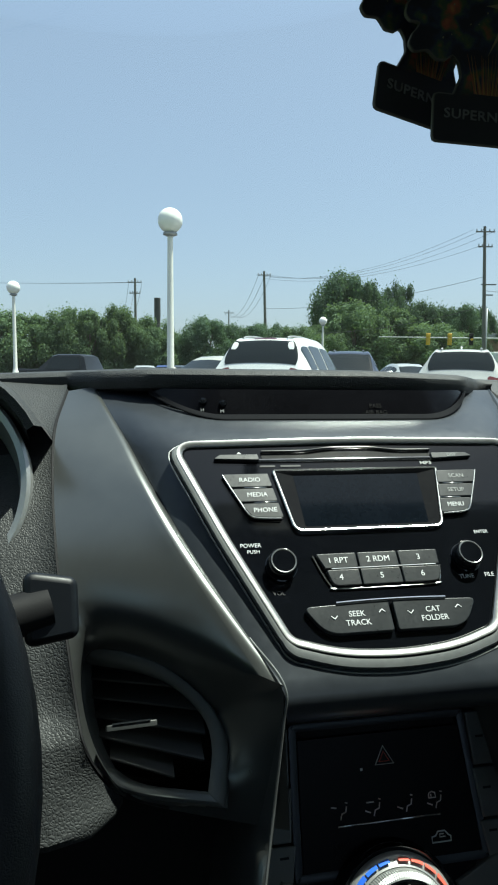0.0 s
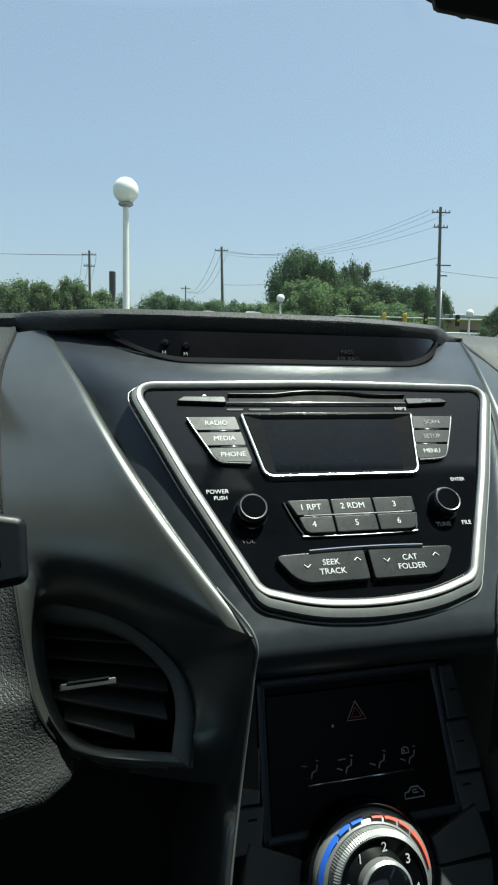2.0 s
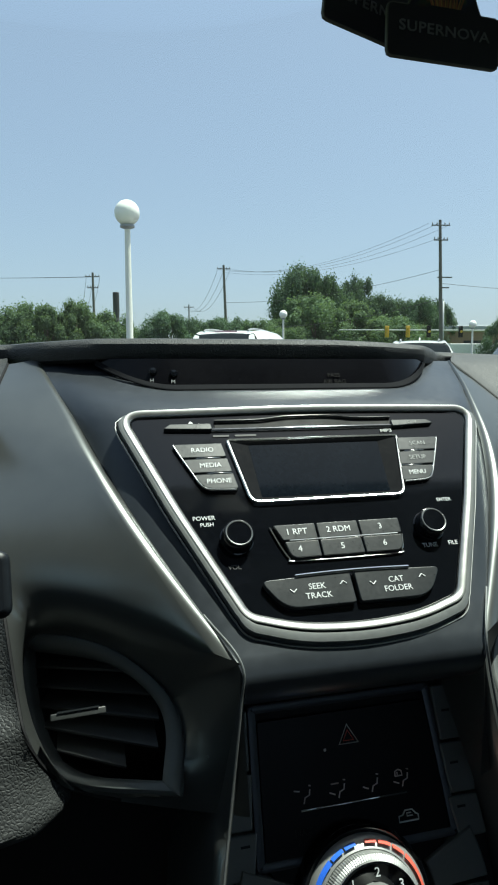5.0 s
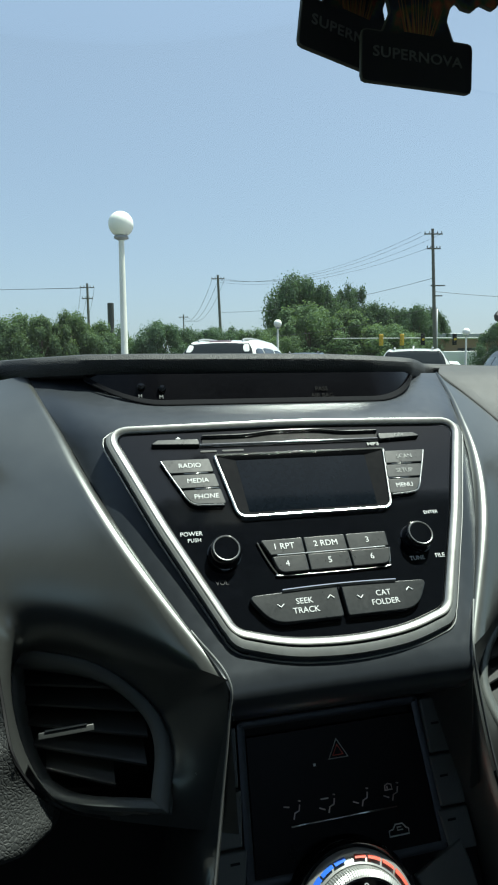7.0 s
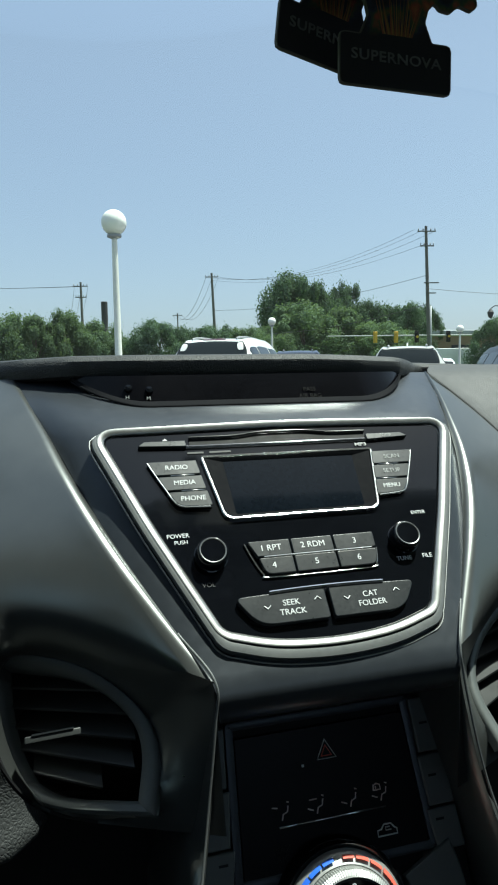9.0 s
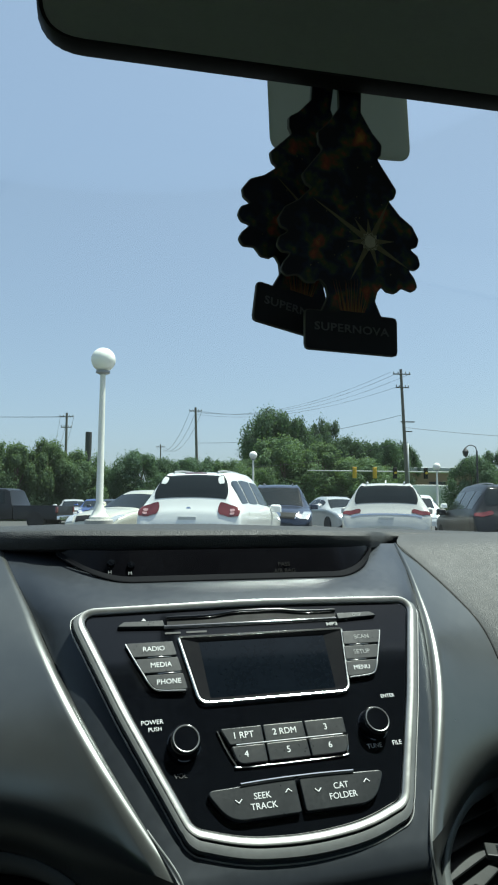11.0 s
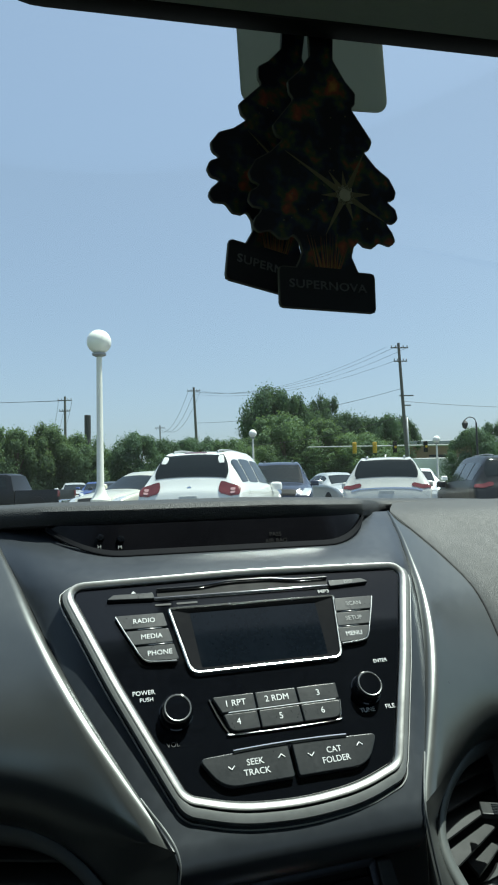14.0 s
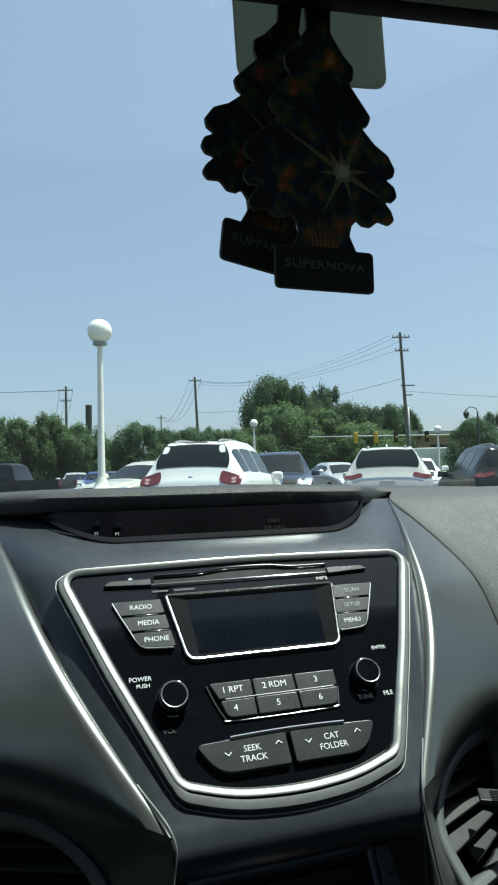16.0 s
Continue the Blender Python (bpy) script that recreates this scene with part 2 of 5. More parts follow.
def part(name, bm, material, parent, label="", smooth=40, kind=""):
    """Links bm, in its thing's frame, as one mesh under a thing or a part."""
    bmesh.ops.remove_doubles(bm, verts=bm.verts, dist=1e-6)
    bmesh.ops.recalc_face_normals(bm, faces=bm.faces)
    base = BASE[parent.name]
    bmesh.ops.translate(bm, vec=-base, verts=bm.verts)
    if smooth:
        lim = radians(smooth)
        for f in bm.faces:
            f.smooth = len(f.verts) <= 4
        for e in bm.edges:
            if len(e.link_faces) == 2 and e.calc_face_angle(0) > lim:
                e.smooth = False
    me = bpy.data.meshes.new(name)
    bm.to_mesh(me)
    bm.free()
    me.materials.append(material)
    ob = new(name, me)
    ob.parent = parent
    BASE[ob.name] = base
    return tagged(ob, label, kind=kind)


def loops(bm, rings, closed=True, cap0=False, cap1=False):
    """Skins rings of points with the same count."""
    vs = [[bm.verts.new(p) for p in r] for r in rings]
    n = len(vs[0])
    for a, b in zip(vs, vs[1:]):
        for i in range(n if closed else n - 1):
            j = (i + 1) % n
            bm.faces.new((a[i], a[j], b[j], b[i]))
    if cap0:
        bm.faces.new(vs[0])
    if cap1:
        bm.faces.new(vs[-1][::-1])
    return bm


def rounded(points, radius, seg=5):
    """A closed outline with its corners rounded; radius may be one number or one for each corner."""
    out, n = [], len(points)
    for i in range(n):
        p, a, b = (Vector(points[k % n]) for k in (i, i - 1, i + 1))
        r = radius[i] if isinstance(radius, (list, tuple)) else radius
        if r <= 0:
            out.append(tuple(p))
            continue
        da, db = (a - p), (b - p)
        la, lb = da.length, db.length
        da.normalize(), db.normalize()
        half = da.angle(db) / 2
        d = min(r / math.tan(half), la * 0.48, lb * 0.48)
        p0, p1 = p + da * d, p + db * d
        for k in range(seg + 1):
            t = k / seg
            out.append(tuple(p0 * (1 - t) ** 2 + p * 2 * t * (1 - t) + p1 * t * t))
    return out


def inset(outline, d):
    """Moves a closed outline inwards by d (outwards: minus)."""
    n, out = len(outline), []
    area = sum(outline[i][0] * outline[(i + 1) % n][1] - outline[(i + 1) % n][0] * outline[i][1] for i in range(n))
    s = 1 if area > 0 else -1
    for i in range(n):
        p, a, b = (Vector(outline[k % n]) for k in (i, i - 1, i + 1))
        e = (p - a).normalized() + (b - p).normalized()
        if e.length < 1e-9:
            e = b - p
        e.normalize()
        out.append((p.x - e.y * d * s, p.y + e.x * d * s))
    return out


def prism(outline, z0, z1, bevel=0.0, m=None, bm=None):
    """An outline raised from z0 to z1 with its upper edge rounded."""
    bm = bm or bmesh.new()
    m = m or Matrix()
    rings = [[m @ Vector((x, y, z0)) for x, y in outline]]
    if bevel:
        for k in range(4):
            a = k / 3 * math.pi / 2
            rings.append([m @ Vector((x, y, z1 - bevel + bevel * math.sin(a))) for x, y in inset(outline, bevel * (1 - math.cos(a)))])
    else:
        rings.append([m @ Vector((x, y, z1)) for x, y in outline])
    return loops(bm, rings, True, True, True)


def band(outline, profile, m=None, bm=None, close=True):
    """A rim along an outline: profile is a row of (inset, height)."""
    bm = bm or bmesh.new()
    m = m or Matrix()
    rings = [[m @ Vector((x, y, h)) for x, y in inset(outline, d)] for d, h in profile]
    if close:
        rings.append(rings[0])
    return loops(bm, rings)


def lathe(profile, seg=32, m=None, bm=None, caps=True):
    bm = bm or bmesh.new()
    m = m or Matrix()
    rings = [[m @ Vector((r * math.cos(2 * math.pi * i / seg), r * math.sin(2 * math.pi * i / seg), z)) for i in range(seg)] for r, z in profile]
    return loops(bm, rings, True, caps, caps)


def block(x0, x1, y0, y1, z0, z1, bevel=0.0, m=None, bm=None):
    bm = bm or bmesh.new()
    o = [(x0, y0), (x1, y0), (x1, y1), (x0, y1)]
    if bevel:
        o = rounded(o, bevel, 3)
    return prism(o, z0, z1, bevel, m, bm)


def tube(path, radius, seg=8, bm=None, closed=False):
    """A round bar along a path; radius may be a row."""
    bm = bm or bmesh.new()
    path = [Vector(p) for p in path]
    rings, n = [], len(path)
    steps = [(path[min(i + 1, n - 1)] - path[max(i - 1, 0)]).normalized() for i in range(n)]
    ref = min((Vector((0, 0, 1)), Vector((0, 1, 0)), Vector((1, 0, 0))), key=lambda u: max(abs(q.dot(u)) for q in steps) - 0.04 * u.z)
    for i, p in enumerate(path):
        d = (path[(i + 1) % n] - path[i - 1]) if closed else path[min(i + 1, n - 1)] - path[max(i - 1, 0)]
        d.normalize()
        a = d.cross(ref).normalized()
        b = a.cross(d)
        r = radius[i] if isinstance(radius, (list, tuple)) else radius
        rings.append([p + (a * math.cos(2 * math.pi * k / seg) + b * math.sin(2 * math.pi * k / seg)) * r for k in range(seg)])
    if closed:
        rings.append(rings[0])
    return loops(bm, rings, True, not closed, not closed)


def spline(points, n):
    """n + 1 points on a Catmull-Rom curve through points, evenly by parameter."""
    pts = [Vector(p) for p in points]
    pts = [pts[0] * 2 - pts[1], *pts, pts[-1] * 2 - pts[-2]]
    out = []
    for k in range(n + 1):
        s = k / n * (len(pts) - 3)
        i = min(int(s), len(pts) - 4)
        t = s - i
        a, b, c, d = pts[i:i + 4]
        out.append(0.5 * (2 * b + (c - a) * t + (2 * a - 5 * b + 4 * c - d) * t * t + (3 * b - a - 3 * c + d) * t ** 3))
    return out


def sheet(grid, thick=0.0, bm=None):
    """An open surface through a grid of points; thick gives it a back, away from its normal."""
    bm = bm or bmesh.new()
    vs = [[bm.verts.new(p) for p in row] for row in grid]
    faces = []
    for a, b in zip(vs, vs[1:]):
        for i in range(len(a) - 1):
            faces.append(bm.faces.new((a[i], a[i + 1], b[i + 1], b[i])))
    if thick:
        bm.normal_update()
        bmesh.ops.solidify(bm, geom=faces, thickness=thick)
    return bm


FONT = {}


def lettering(text, size, m, material, parent, depth=0.0002, spacing=1.0, wide=1.0, bold=0.0):
    """Words as thin raised mesh, centred on m's origin and facing its z."""
    cu = bpy.data.curves.new("lettering", "FONT")
    cu.body, cu.size, cu.align_x, cu.align_y, cu.extrude, cu.space_character = text, size, "CENTER", "CENTER", depth, spacing
    cu.offset, cu.resolution_u = bold, 3
    tmp = bpy.data.objects.new("tmp", cu)
    scene.collection.objects.link(tmp)
    dg = bpy.context.evaluated_depsgraph_get()
    me = bpy.data.meshes.new_from_object(tmp.evaluated_get(dg))
    bpy.data.objects.remove(tmp)
    bpy.data.curves.remove(cu)
    bm = bmesh.new()
    bm.from_mesh(me)
    bpy.data.meshes.remove(me)
    bmesh.ops.scale(bm, vec=(wide, 1, 1), verts=bm.verts)
    bmesh.ops.transform(bm, matrix=m, verts=bm.verts)
    return part("lettering", bm, material, parent, smooth=0)


def lerp_table(table, v):
    """Linear look-up in rows of (key, value), keys rising."""
    if v <= table[0][0]:
        return table[0][1]
    for (a, p), (b, q) in zip(table, table[1:]):
        if v <= b:
            return p + (q - p) * (v - a) / (b - a)
    return table[-1][1]

# ---------- the car we sit in: shell ----------
def mirror_x(p):
    return Vector((-p[0], p[1], p[2]))


def shell():
    s = tagged(thing("wall_car_shell", (0, -0.6, 0.25), kind="structure"), "dark lower car body with added rear walls that block light", "car body")
    for sx in (-1, 1):
        part("door_panel", block(0.86, 0.92, -2.0, 0.80, 0.25, 0.84, 0.01, Matrix.Diagonal((sx, 1, 1, 1))), M_DARKTRIM, s)
        # unseen solid wall added to cut light from the rear sides
        part("rear_side_blocker", block(0.80, 0.90, -2.0, -0.80, 0.83, 1.40, 0.01, Matrix.Diagonal((sx, 1, 1, 1))), M_DARKTRIM, s)
        part("front_pillar", tube([(sx * 0.90, 0.80, 1.02), (sx * 0.80, 0.35, 1.22), (sx * 0.66, -0.15, 1.42)], 0.035, 10), M_LINER, s)
        part("centre_pillar", tube([(sx * 0.86, -0.75, 0.95), (sx * 0.66, -0.78, 1.42)], 0.05, 10), M_LINER, s)
        part("rear_pillar", tube([(sx * 0.82, -1.95, 1.0), (sx * 0.62, -1.55, 1.40)], 0.08, 10), M_LINER, s)
    part("bulkhead", block(-0.92, 0.92, 0.82, 0.88, 0.25, 1.02), M_DARKTRIM, s)
    # unseen wall, raised to hold back light from the rear
    part("rear_blocker", block(-0.92, 0.92, -2.06, -2.0, 0.25, 1.22), M_DARKTRIM, s)
    f = thing("floor", (0, -0.6, 0.2), kind="structure", label="dark carpeted floor of the car", category="floor")
    part("carpet", block(-0.92, 0.92, -2.06, 0.88, 0.2, 0.25), M_DARKTRIM, f)
    bm = bmesh.new()
    grid = [[(x, y, 1.475 - 0.05 * (x / 0.6) ** 2 - 0.035 * ((y + 0.90) / 0.75) ** 2) for x in np.linspace(-0.68, 0.68, 13)] for y in np.linspace(-1.6, -0.13, 13)]
    sheet(grid, 0.03, bm)
    c = thing("ceiling", (0, -0.8, 1.4), kind="structure", label="grey cloth headliner under the car roof", category="ceiling")
    part("headliner", bm, M_LINER, c)
    w = thing("window_1", (0, 0.78, 1.04), kind="structure", label="clear laminated windscreen of the car", category="windscreen")
    grid = []
    for t in np.linspace(0, 1, 9):
        grid.append([(x * (0.90 - 0.22 * t), 0.82 - 0.96 * t - 0.10 * x * x, 1.035 + 0.41 * t + 0.02 * math.sin(math.pi * t)) for x in np.linspace(-1, 1, 13)])
    g = part("pane", sheet(grid), M_SHIELD, w)
    g.visible_shadow = False
    for k, sx in ((2, -1), (3, 1)):
        w = thing("window_%d" % k, (sx * 0.88, -0.1, 0.84), kind="structure", label="closed green-tinted side window of the car", category="car window")
        rows = []
        for t in np.linspace(0, 1, 5):
            rows.append([(sx * (0.895 - 0.225 * t), -0.78 + u * (1.50 - 0.88 * t), 0.835 + 0.575 * t) for u in np.linspace(0, 1, 9)])
        part("pane", sheet(rows), M_SIDEGLASS, w)


shell()

# ---------- dashboard ----------
TOP_FRONT = [(-0.72, 0.250), (-0.30, 0.232), (-0.225, 0.212), (-0.195, 0.176), (-0.155, 0.148), (-0.10, 0.130), (0.0, 0.126), (0.10, 0.130), (0.150, 0.150), (0.180, 0.185), (0.215, 0.235), (0.40, 0.25), (0.72, 0.27)]
TOP_Z = [(-0.72, 1.076), (-0.30, 1.088), (-0.15, 1.0945), (0.05, 1.0945), (0.16, 1.091), (0.21, 1.087), (0.40, 1.081), (0.72, 1.066)]
EDGE = [(0.2250, 0.1950, 1.0724), (0.2305, 0.130, 1.043), (0.2285, 0.082, 1.005), (0.2240, 0.046, 0.970), (0.2190, 0.021, 0.939), (0.2125, -0.003, 0.907), (0.2072, -0.0195, 0.8796),
        (0.2015, -0.0347, 0.859), (0.192, -0.032, 0.836), (0.1776, -0.019, 0.812), (0.148, -0.033, 0.809), (0.0765, -0.066, 0.809)]
# on the passenger side the pad runs further over the wing's upper corner
EDGE_RIGHT = [(0.2010, 0.1860, 1.0735), (0.2110, 0.155, 1.0545), (0.2215, 0.117, 1.0305), *EDGE[2:]]
SEAM = [(0.1990, 0.19, 1.0755), (0.1845, 0.1414, 1.0536), (0.1697, 0.1007, 1.0316), (0.1568, 0.0664, 1.0097), (0.1431, 0.0373, 0.9877), (0.1286, 0.0117, 0.9658), (0.1133, -0.0118, 0.9439), (0.0972, -0.0345, 0.9219), (0.0803, -0.0581, 0.9)]
SEAM_X = [(p[2], p[0]) for p in SEAM[::-1]]
SEAM_Y = [(p[2], p[1]) for p in SEAM[::-1]]


def dash_pad(dash):
    xs = np.unique(np.concatenate([np.linspace(-0.90, 0.90, 49), np.linspace(-0.24, 0.24, 49)]))
    grid = []
    for x in xs:
        f, z = lerp_table(TOP_FRONT, x), lerp_table(TOP_Z, x)
        brow = max(0.0, min(1.0, (0.20 - abs(x)) / 0.03))
        row = [(x, 0.83, 1.035), (x, 0.60, 1.068), (x, 0.42, z - 0.004), (x, f + 0.11, z), (x, f + 0.05, z), (x, f + 0.02, z - 0.0004)]
        row += [(x, f + 0.005, z - 0.0017), (x, f + 0.0005, z - 0.0055), (x, f, z - 0.0115), (x, f + 0.003, z - 0.0175), (x, f + 0.012, z - 0.0205)]
        row += [(x, f + 0.07, z - 0.021)]
        grid.append(row)
    part("top_pad", sheet(grid), M_PAD, dash, "charcoal leather-grained soft top pad with a brow")
    for s, name in ((-1, "driver_side_pad"), (1, "passenger_side_pad")):
        g = []
        for p in spline([(0.2295, 0.232, 1.083), *(EDGE[:10] if s < 0 else EDGE_RIGHT[:11])], 40):
            row = []
            for k in range(13):
                t = k / 12
                drop = 0.030 * t
                y = p.y + drop * (1 - t) + 0.003 - 0.004 * (1 - t) ** 8
                if s < 0 and p.z < 0.865:
                    y += (-0.036 - 0.40 * (0.865 - p.z) - y) * min(1.0, t * 5)
                row.append((s * (p.x + (0.88 - p.x) * t * t + 0.0004), y, p.z))
            g.append(row)
        g.append([(q[0], q[1] + 0.002, 0.807) for q in g[-1]])
        g.append([(q[0], q[1] + 0.012, 0.802) for q in g[-1]])
        g.append([(q[0], q[1] + 0.060, 0.795) for q in g[-1]])
        g.append([(q[0], q[1] + 0.05, 0.45) for q in g[-1]])
        part(name, sheet(g), M_PAD_FLAT if s > 0 else M_PAD, dash, "charcoal grained plastic")


def wing(dash, s):
    """The satin panel beside the centre face, with the vent's opening in its lower end."""
    n_in = Vector((-0.467, 0.629, -0.621)) * -1
    outer = spline(EDGE[:5] if s < 0 else EDGE_RIGHT[:6], 24)
    inner = spline(SEAM, 24)
    grid = []
    for b_, o, i in zip(np.linspace(0, 1, 25), outer, inner):
        row = []
        for k in range(25):
            t = k / 12 * 0.90 if k <= 12 else 0.90 + 0.10 * math.sin((k - 12) / 12 * math.pi / 2)
            p = o.lerp(i, t)
            lift = (0.003 + 0.007 * math.sin(math.pi * min(1.0, b_ ** 1.3)) ** 1.2) * 0.62 * (t / 0.90 if t <= 0.90 else math.sqrt(max(0.0, 1 - ((t - 0.90) / 0.10) ** 2)))
            row.append((p + n_in * lift))
        grid.append(row)
    bm = sheet([[(s * q.x, q.y, q.z) for q in r] for r in grid])
    # lower end: a ring round the vent
    knee = Vector(SEAM[-1])
    low = [*spline(EDGE[4:], 26), *spline([(0.0765, -0.066, 0.809), (0.079, -0.063, 0.86), knee], 8)[1:]]
    last = grid[-1]
    ring = low + [Vector(q) for q in last[::-1][1:-1]]
    n = len(ring)
    hole0 = [(0.213, 0.036), (0.213, 0.036), (0.2105, 0.010), (0.202, -0.0174), (0.1909, -0.0362), (0.1909, -0.0362), (0.1737, -0.0532), (0.121, -0.084), (0.121, -0.084), (0.114, -0.063), (0.124, -0.040), (0.156, -0.003)]
    for k in range(3):
        nxt = hole0[1:] + hole0[:1]
        hole0 = [q for (x0, y0), (x1, y1) in zip(hole0, nxt) for q in ((x0 * 0.75 + x1 * 0.25, y0 * 0.75 + y1 * 0.25), (x0 * 0.25 + x1 * 0.75, y0 * 0.25 + y1 * 0.75))]

    def wing_z(x, y):
        # the wing's plane, in its mirrored half
        return 1.074 + ((-0.4674) * (x - 0.19) + 0.6288 * (y - 0.195)) / 0.6215
    hole = [Vector((x, y, wing_z(x, y))) for x, y in hole0]
    # the opening is turned: its inner end lies deeper
    hole = [p + (p - Vector((0.177, -0.428, 1.092))).normalized() * max(lerp_table([(0.115, 0.040), (0.15, 0.021), (0.205, 0.004)], p.x), (0.893 - p.z) * 0.75) for p in hole]
    c = sum(hole, Vector()) / len(hole)
    ax = Vector((-0.80, 0.0, -0.4674 * -0.80 / 0.6215)).normalized()
    ay = n_in.cross(ax)

    def ang(p):
        return math.atan2((p - c).dot(ay), (p - c).dot(ax))
    angs = [ang(h) for h in hole]

    def hole_at(a):
        best = None
        for k in range(len(hole)):
            a0, a1 = angs[k], angs[(k + 1) % len(hole)]
            d = (a1 - a0 + math.pi) % (2 * math.pi) - math.pi
            e = (a - a0 + math.pi) % (2 * math.pi) - math.pi
            if abs(d) > 1e-9 and 0 <= e / d <= 1 and abs(e) <= abs(d) + 1e-9:
                best = hole[k].lerp(hole[(k + 1) % len(hole)], e / d)
        return best or hole[min(range(len(hole)), key=lambda k: abs((a - angs[k] + math.pi) % (2 * math.pi) - math.pi))]
    inner_ring = [hole_at(ang(p)) for p in ring]
    rings = []
    for t in np.linspace(0, 1, 10):
        rings.append([p.lerp(h, t) for p, h in zip(ring, inner_ring)])
    rings.append([h - n_in * 0.004 for h in inner_ring])
    loops(bm, [[(s * p.x, p.y, p.z) for p in r] for r in rings])
    bmesh.ops.remove_doubles(bm, verts=bm.verts, dist=1e-6)
    # a soft roll from the upper plane to the lower end
    knee_line = [Vector((s * p.x, p.y, p.z)) for p in inner]
    soft = [v for v in bm.verts if v.co.z < 1.005 and not v.is_boundary and min((v.co - q).length for q in knee_line) > 0.011 and min((v.co - Vector((s * h.x, h.y, h.z))).length for h in hole) > 0.004]
    for k in range(60):
        bmesh.ops.smooth_vert(bm, verts=soft, factor=0.5, use_axis_x=True, use_axis_y=True, use_axis_z=True)
    part("wing_panel", bm, M_SATIN, dash, "satin grey metallic plastic panel", smooth=50)
    edge = [(s * p.x, p.y - 0.0037 * min(1.0, k / 24), p.z + 0.0028 * min(1.0, k / 24)) for k, p in enumerate(spline([*SEAM[-2:], (0.0815, -0.0615, 0.8745), (0.090, -0.072, 0.82), (0.0997, -0.090, 0.773), (0.108, -0.110, 0.72)], 72))]
    part("edge_joint", tube([(s * p.x, p.y + 0.001, p.z + 0.0005) for p in spline(EDGE[:11] if s < 0 else EDGE_RIGHT[:12], 60)], 0.0013, 6), M_BLACK, dash, "dark joint beside the wing")
    # thin tube that stands for the highlight along the rolled edge
    part("edge_highlight", tube(edge, 0.0008, 8), M_SLOPE, dash, "thin silver line for the highlight on the panel edge")
    # leg that runs down beside the climate panel
    leg = []
    for p in spline([SEAM[-1], (0.0815, -0.0615, 0.8745), (0.090, -0.072, 0.82), (0.0997, -0.090, 0.773), (0.108, -0.110, 0.72), (0.12, -0.15, 0.60)], 48):
        k = 0.018 * max(0.0, min(1.0, (p.z - 0.800) / 0.012))
        leg.append([(s * (p.x - 0.012), p.y + 0.07, p.z), (s * (p.x - 0.004), p.y + 0.006, p.z), (s * p.x, p.y, p.z), (s * (p.x + 0.003), p.y + 0.001 + k, p.z),
                    (s * (p.x + 0.005), p.y + 0.010 + k, p.z), (s * (p.x + 0.008), p.y + 0.04 + k, p.z), (s * (p.x + 0.012), p.y + 0.10, p.z)])
    part("console_leg", sheet(leg), M_SATIN, dash, "satin grey console side", smooth=60)
    low_rows = [[(s * x, -0.012 + 0.10 * (x - 0.1) + 0.05 * t + 0.02 * max(0.0, 0.16 - x), 0.812 - 0.36 * t) for x in np.linspace(0.100, 0.42, 9)] for t in np.linspace(0, 1, 7)]
    part("lower_panel", sheet(low_rows, 0.004), M_BLACK, dash, "dark grained lower panel")
    # vent inside
    v = thing("air_vent", (s * 0.16, 0.0, 0.86), label="black slatted dashboard air vent with a sliding tab", category="air vent", group="dashboard vents")
    def vent_loop(k, d):
        return [(s * p.x, p.y, p.z) for p in [h.lerp(c, k) + n_in * d for h in hole]]
    part("throat", loops(bmesh.new(), [vent_loop(0.2, -0.010), vent_loop(0.26, -0.055)], True, False, True), M_BLACK, v)
    part("vent_ring", loops(bmesh.new(), [vent_loop(k, d) for k, d in ((-0.015, -0.004), (-0.015, 0.0015), (0.0, 0.0030), (0.04, 0.0036), (0.12, 0.0022), (0.17, 0.0), (0.185, -0.003), (0.20, -0.014))]), M_RING, v, "broad satin grey ring")
    hole = [h.lerp(c, 0.2) for h in hole]
    lo_z, hi_z = min(h.z for h in hole), max(h.z for h in hole)
    for k in range(6):
        z = lo_z + 0.004 + (hi_z - lo_z - 0.006) * k / 5
        xs = [h for h in hole]
        # the width of the opening at that height, along the wing's plane
        cut = []
        for a, b in zip(xs, xs[1:] + xs[:1]):
            if (a.z - z) * (b.z - z) < 0:
                cut.append(a.lerp(b, (z - a.z) / (b.z - a.z)))
        if len(cut) < 2:
            continue
        a, b = sorted(cut, key=lambda q: q.x)[::max(1, len(cut) - 1)][:2]
        d = (b - a).normalized()
        a, b = a + d * 0.001, b - d * 0.001
        back = Vector((0, 0.030, 0.004))
        off = Vector((0, 0.010, 0))
        bm = bmesh.new()
        rr = []
        for e in (a, b):
            q = e + off
            rr.append([(s * w.x, w.y, w.z) for w in (q + Vector((0, -0.001, 0.001)), q + Vector((0, 0.001, 0.002)), q + back + Vector((0, 0, 0.002)), q + back, q + Vector((0, 0.001, -0.0015)), q + Vector((0, -0.001, -0.0005)))])
        loops(bm, rr, True, True, True)
        part("slat", bm, M_SLAT, v)
    tab = Vector((0.172, -0.024, 0.864))
    m = pose(s * tab.x, tab.y, tab.z, -30 if s < 0 else 4, 0, 4 if s < 0 else -28)
    t = part("tab", block(-0.016 - 0.004 * (s > 0), 0.016 + 0.004 * (s > 0), -0.006, 0.010, -0.0018, 0.0018, 0.0008, m), M_SLAT, v, "ribbed grey sliding tab")
    for k in range(7):
        part("grip_rib", block(-0.012, 0.012, -0.007 + k * 0.0021, -0.0060 + k * 0.0021, 0.0018, 0.0025, 0, m), M_BUTTON, t)


MF = Matrix(((1, 0, 0, 0), (0, 0.661, -0.750, 0), (0, 0.750, 0.661, 0.966), (0, 0, 0, 1)))   # the radio's face: across, up, out


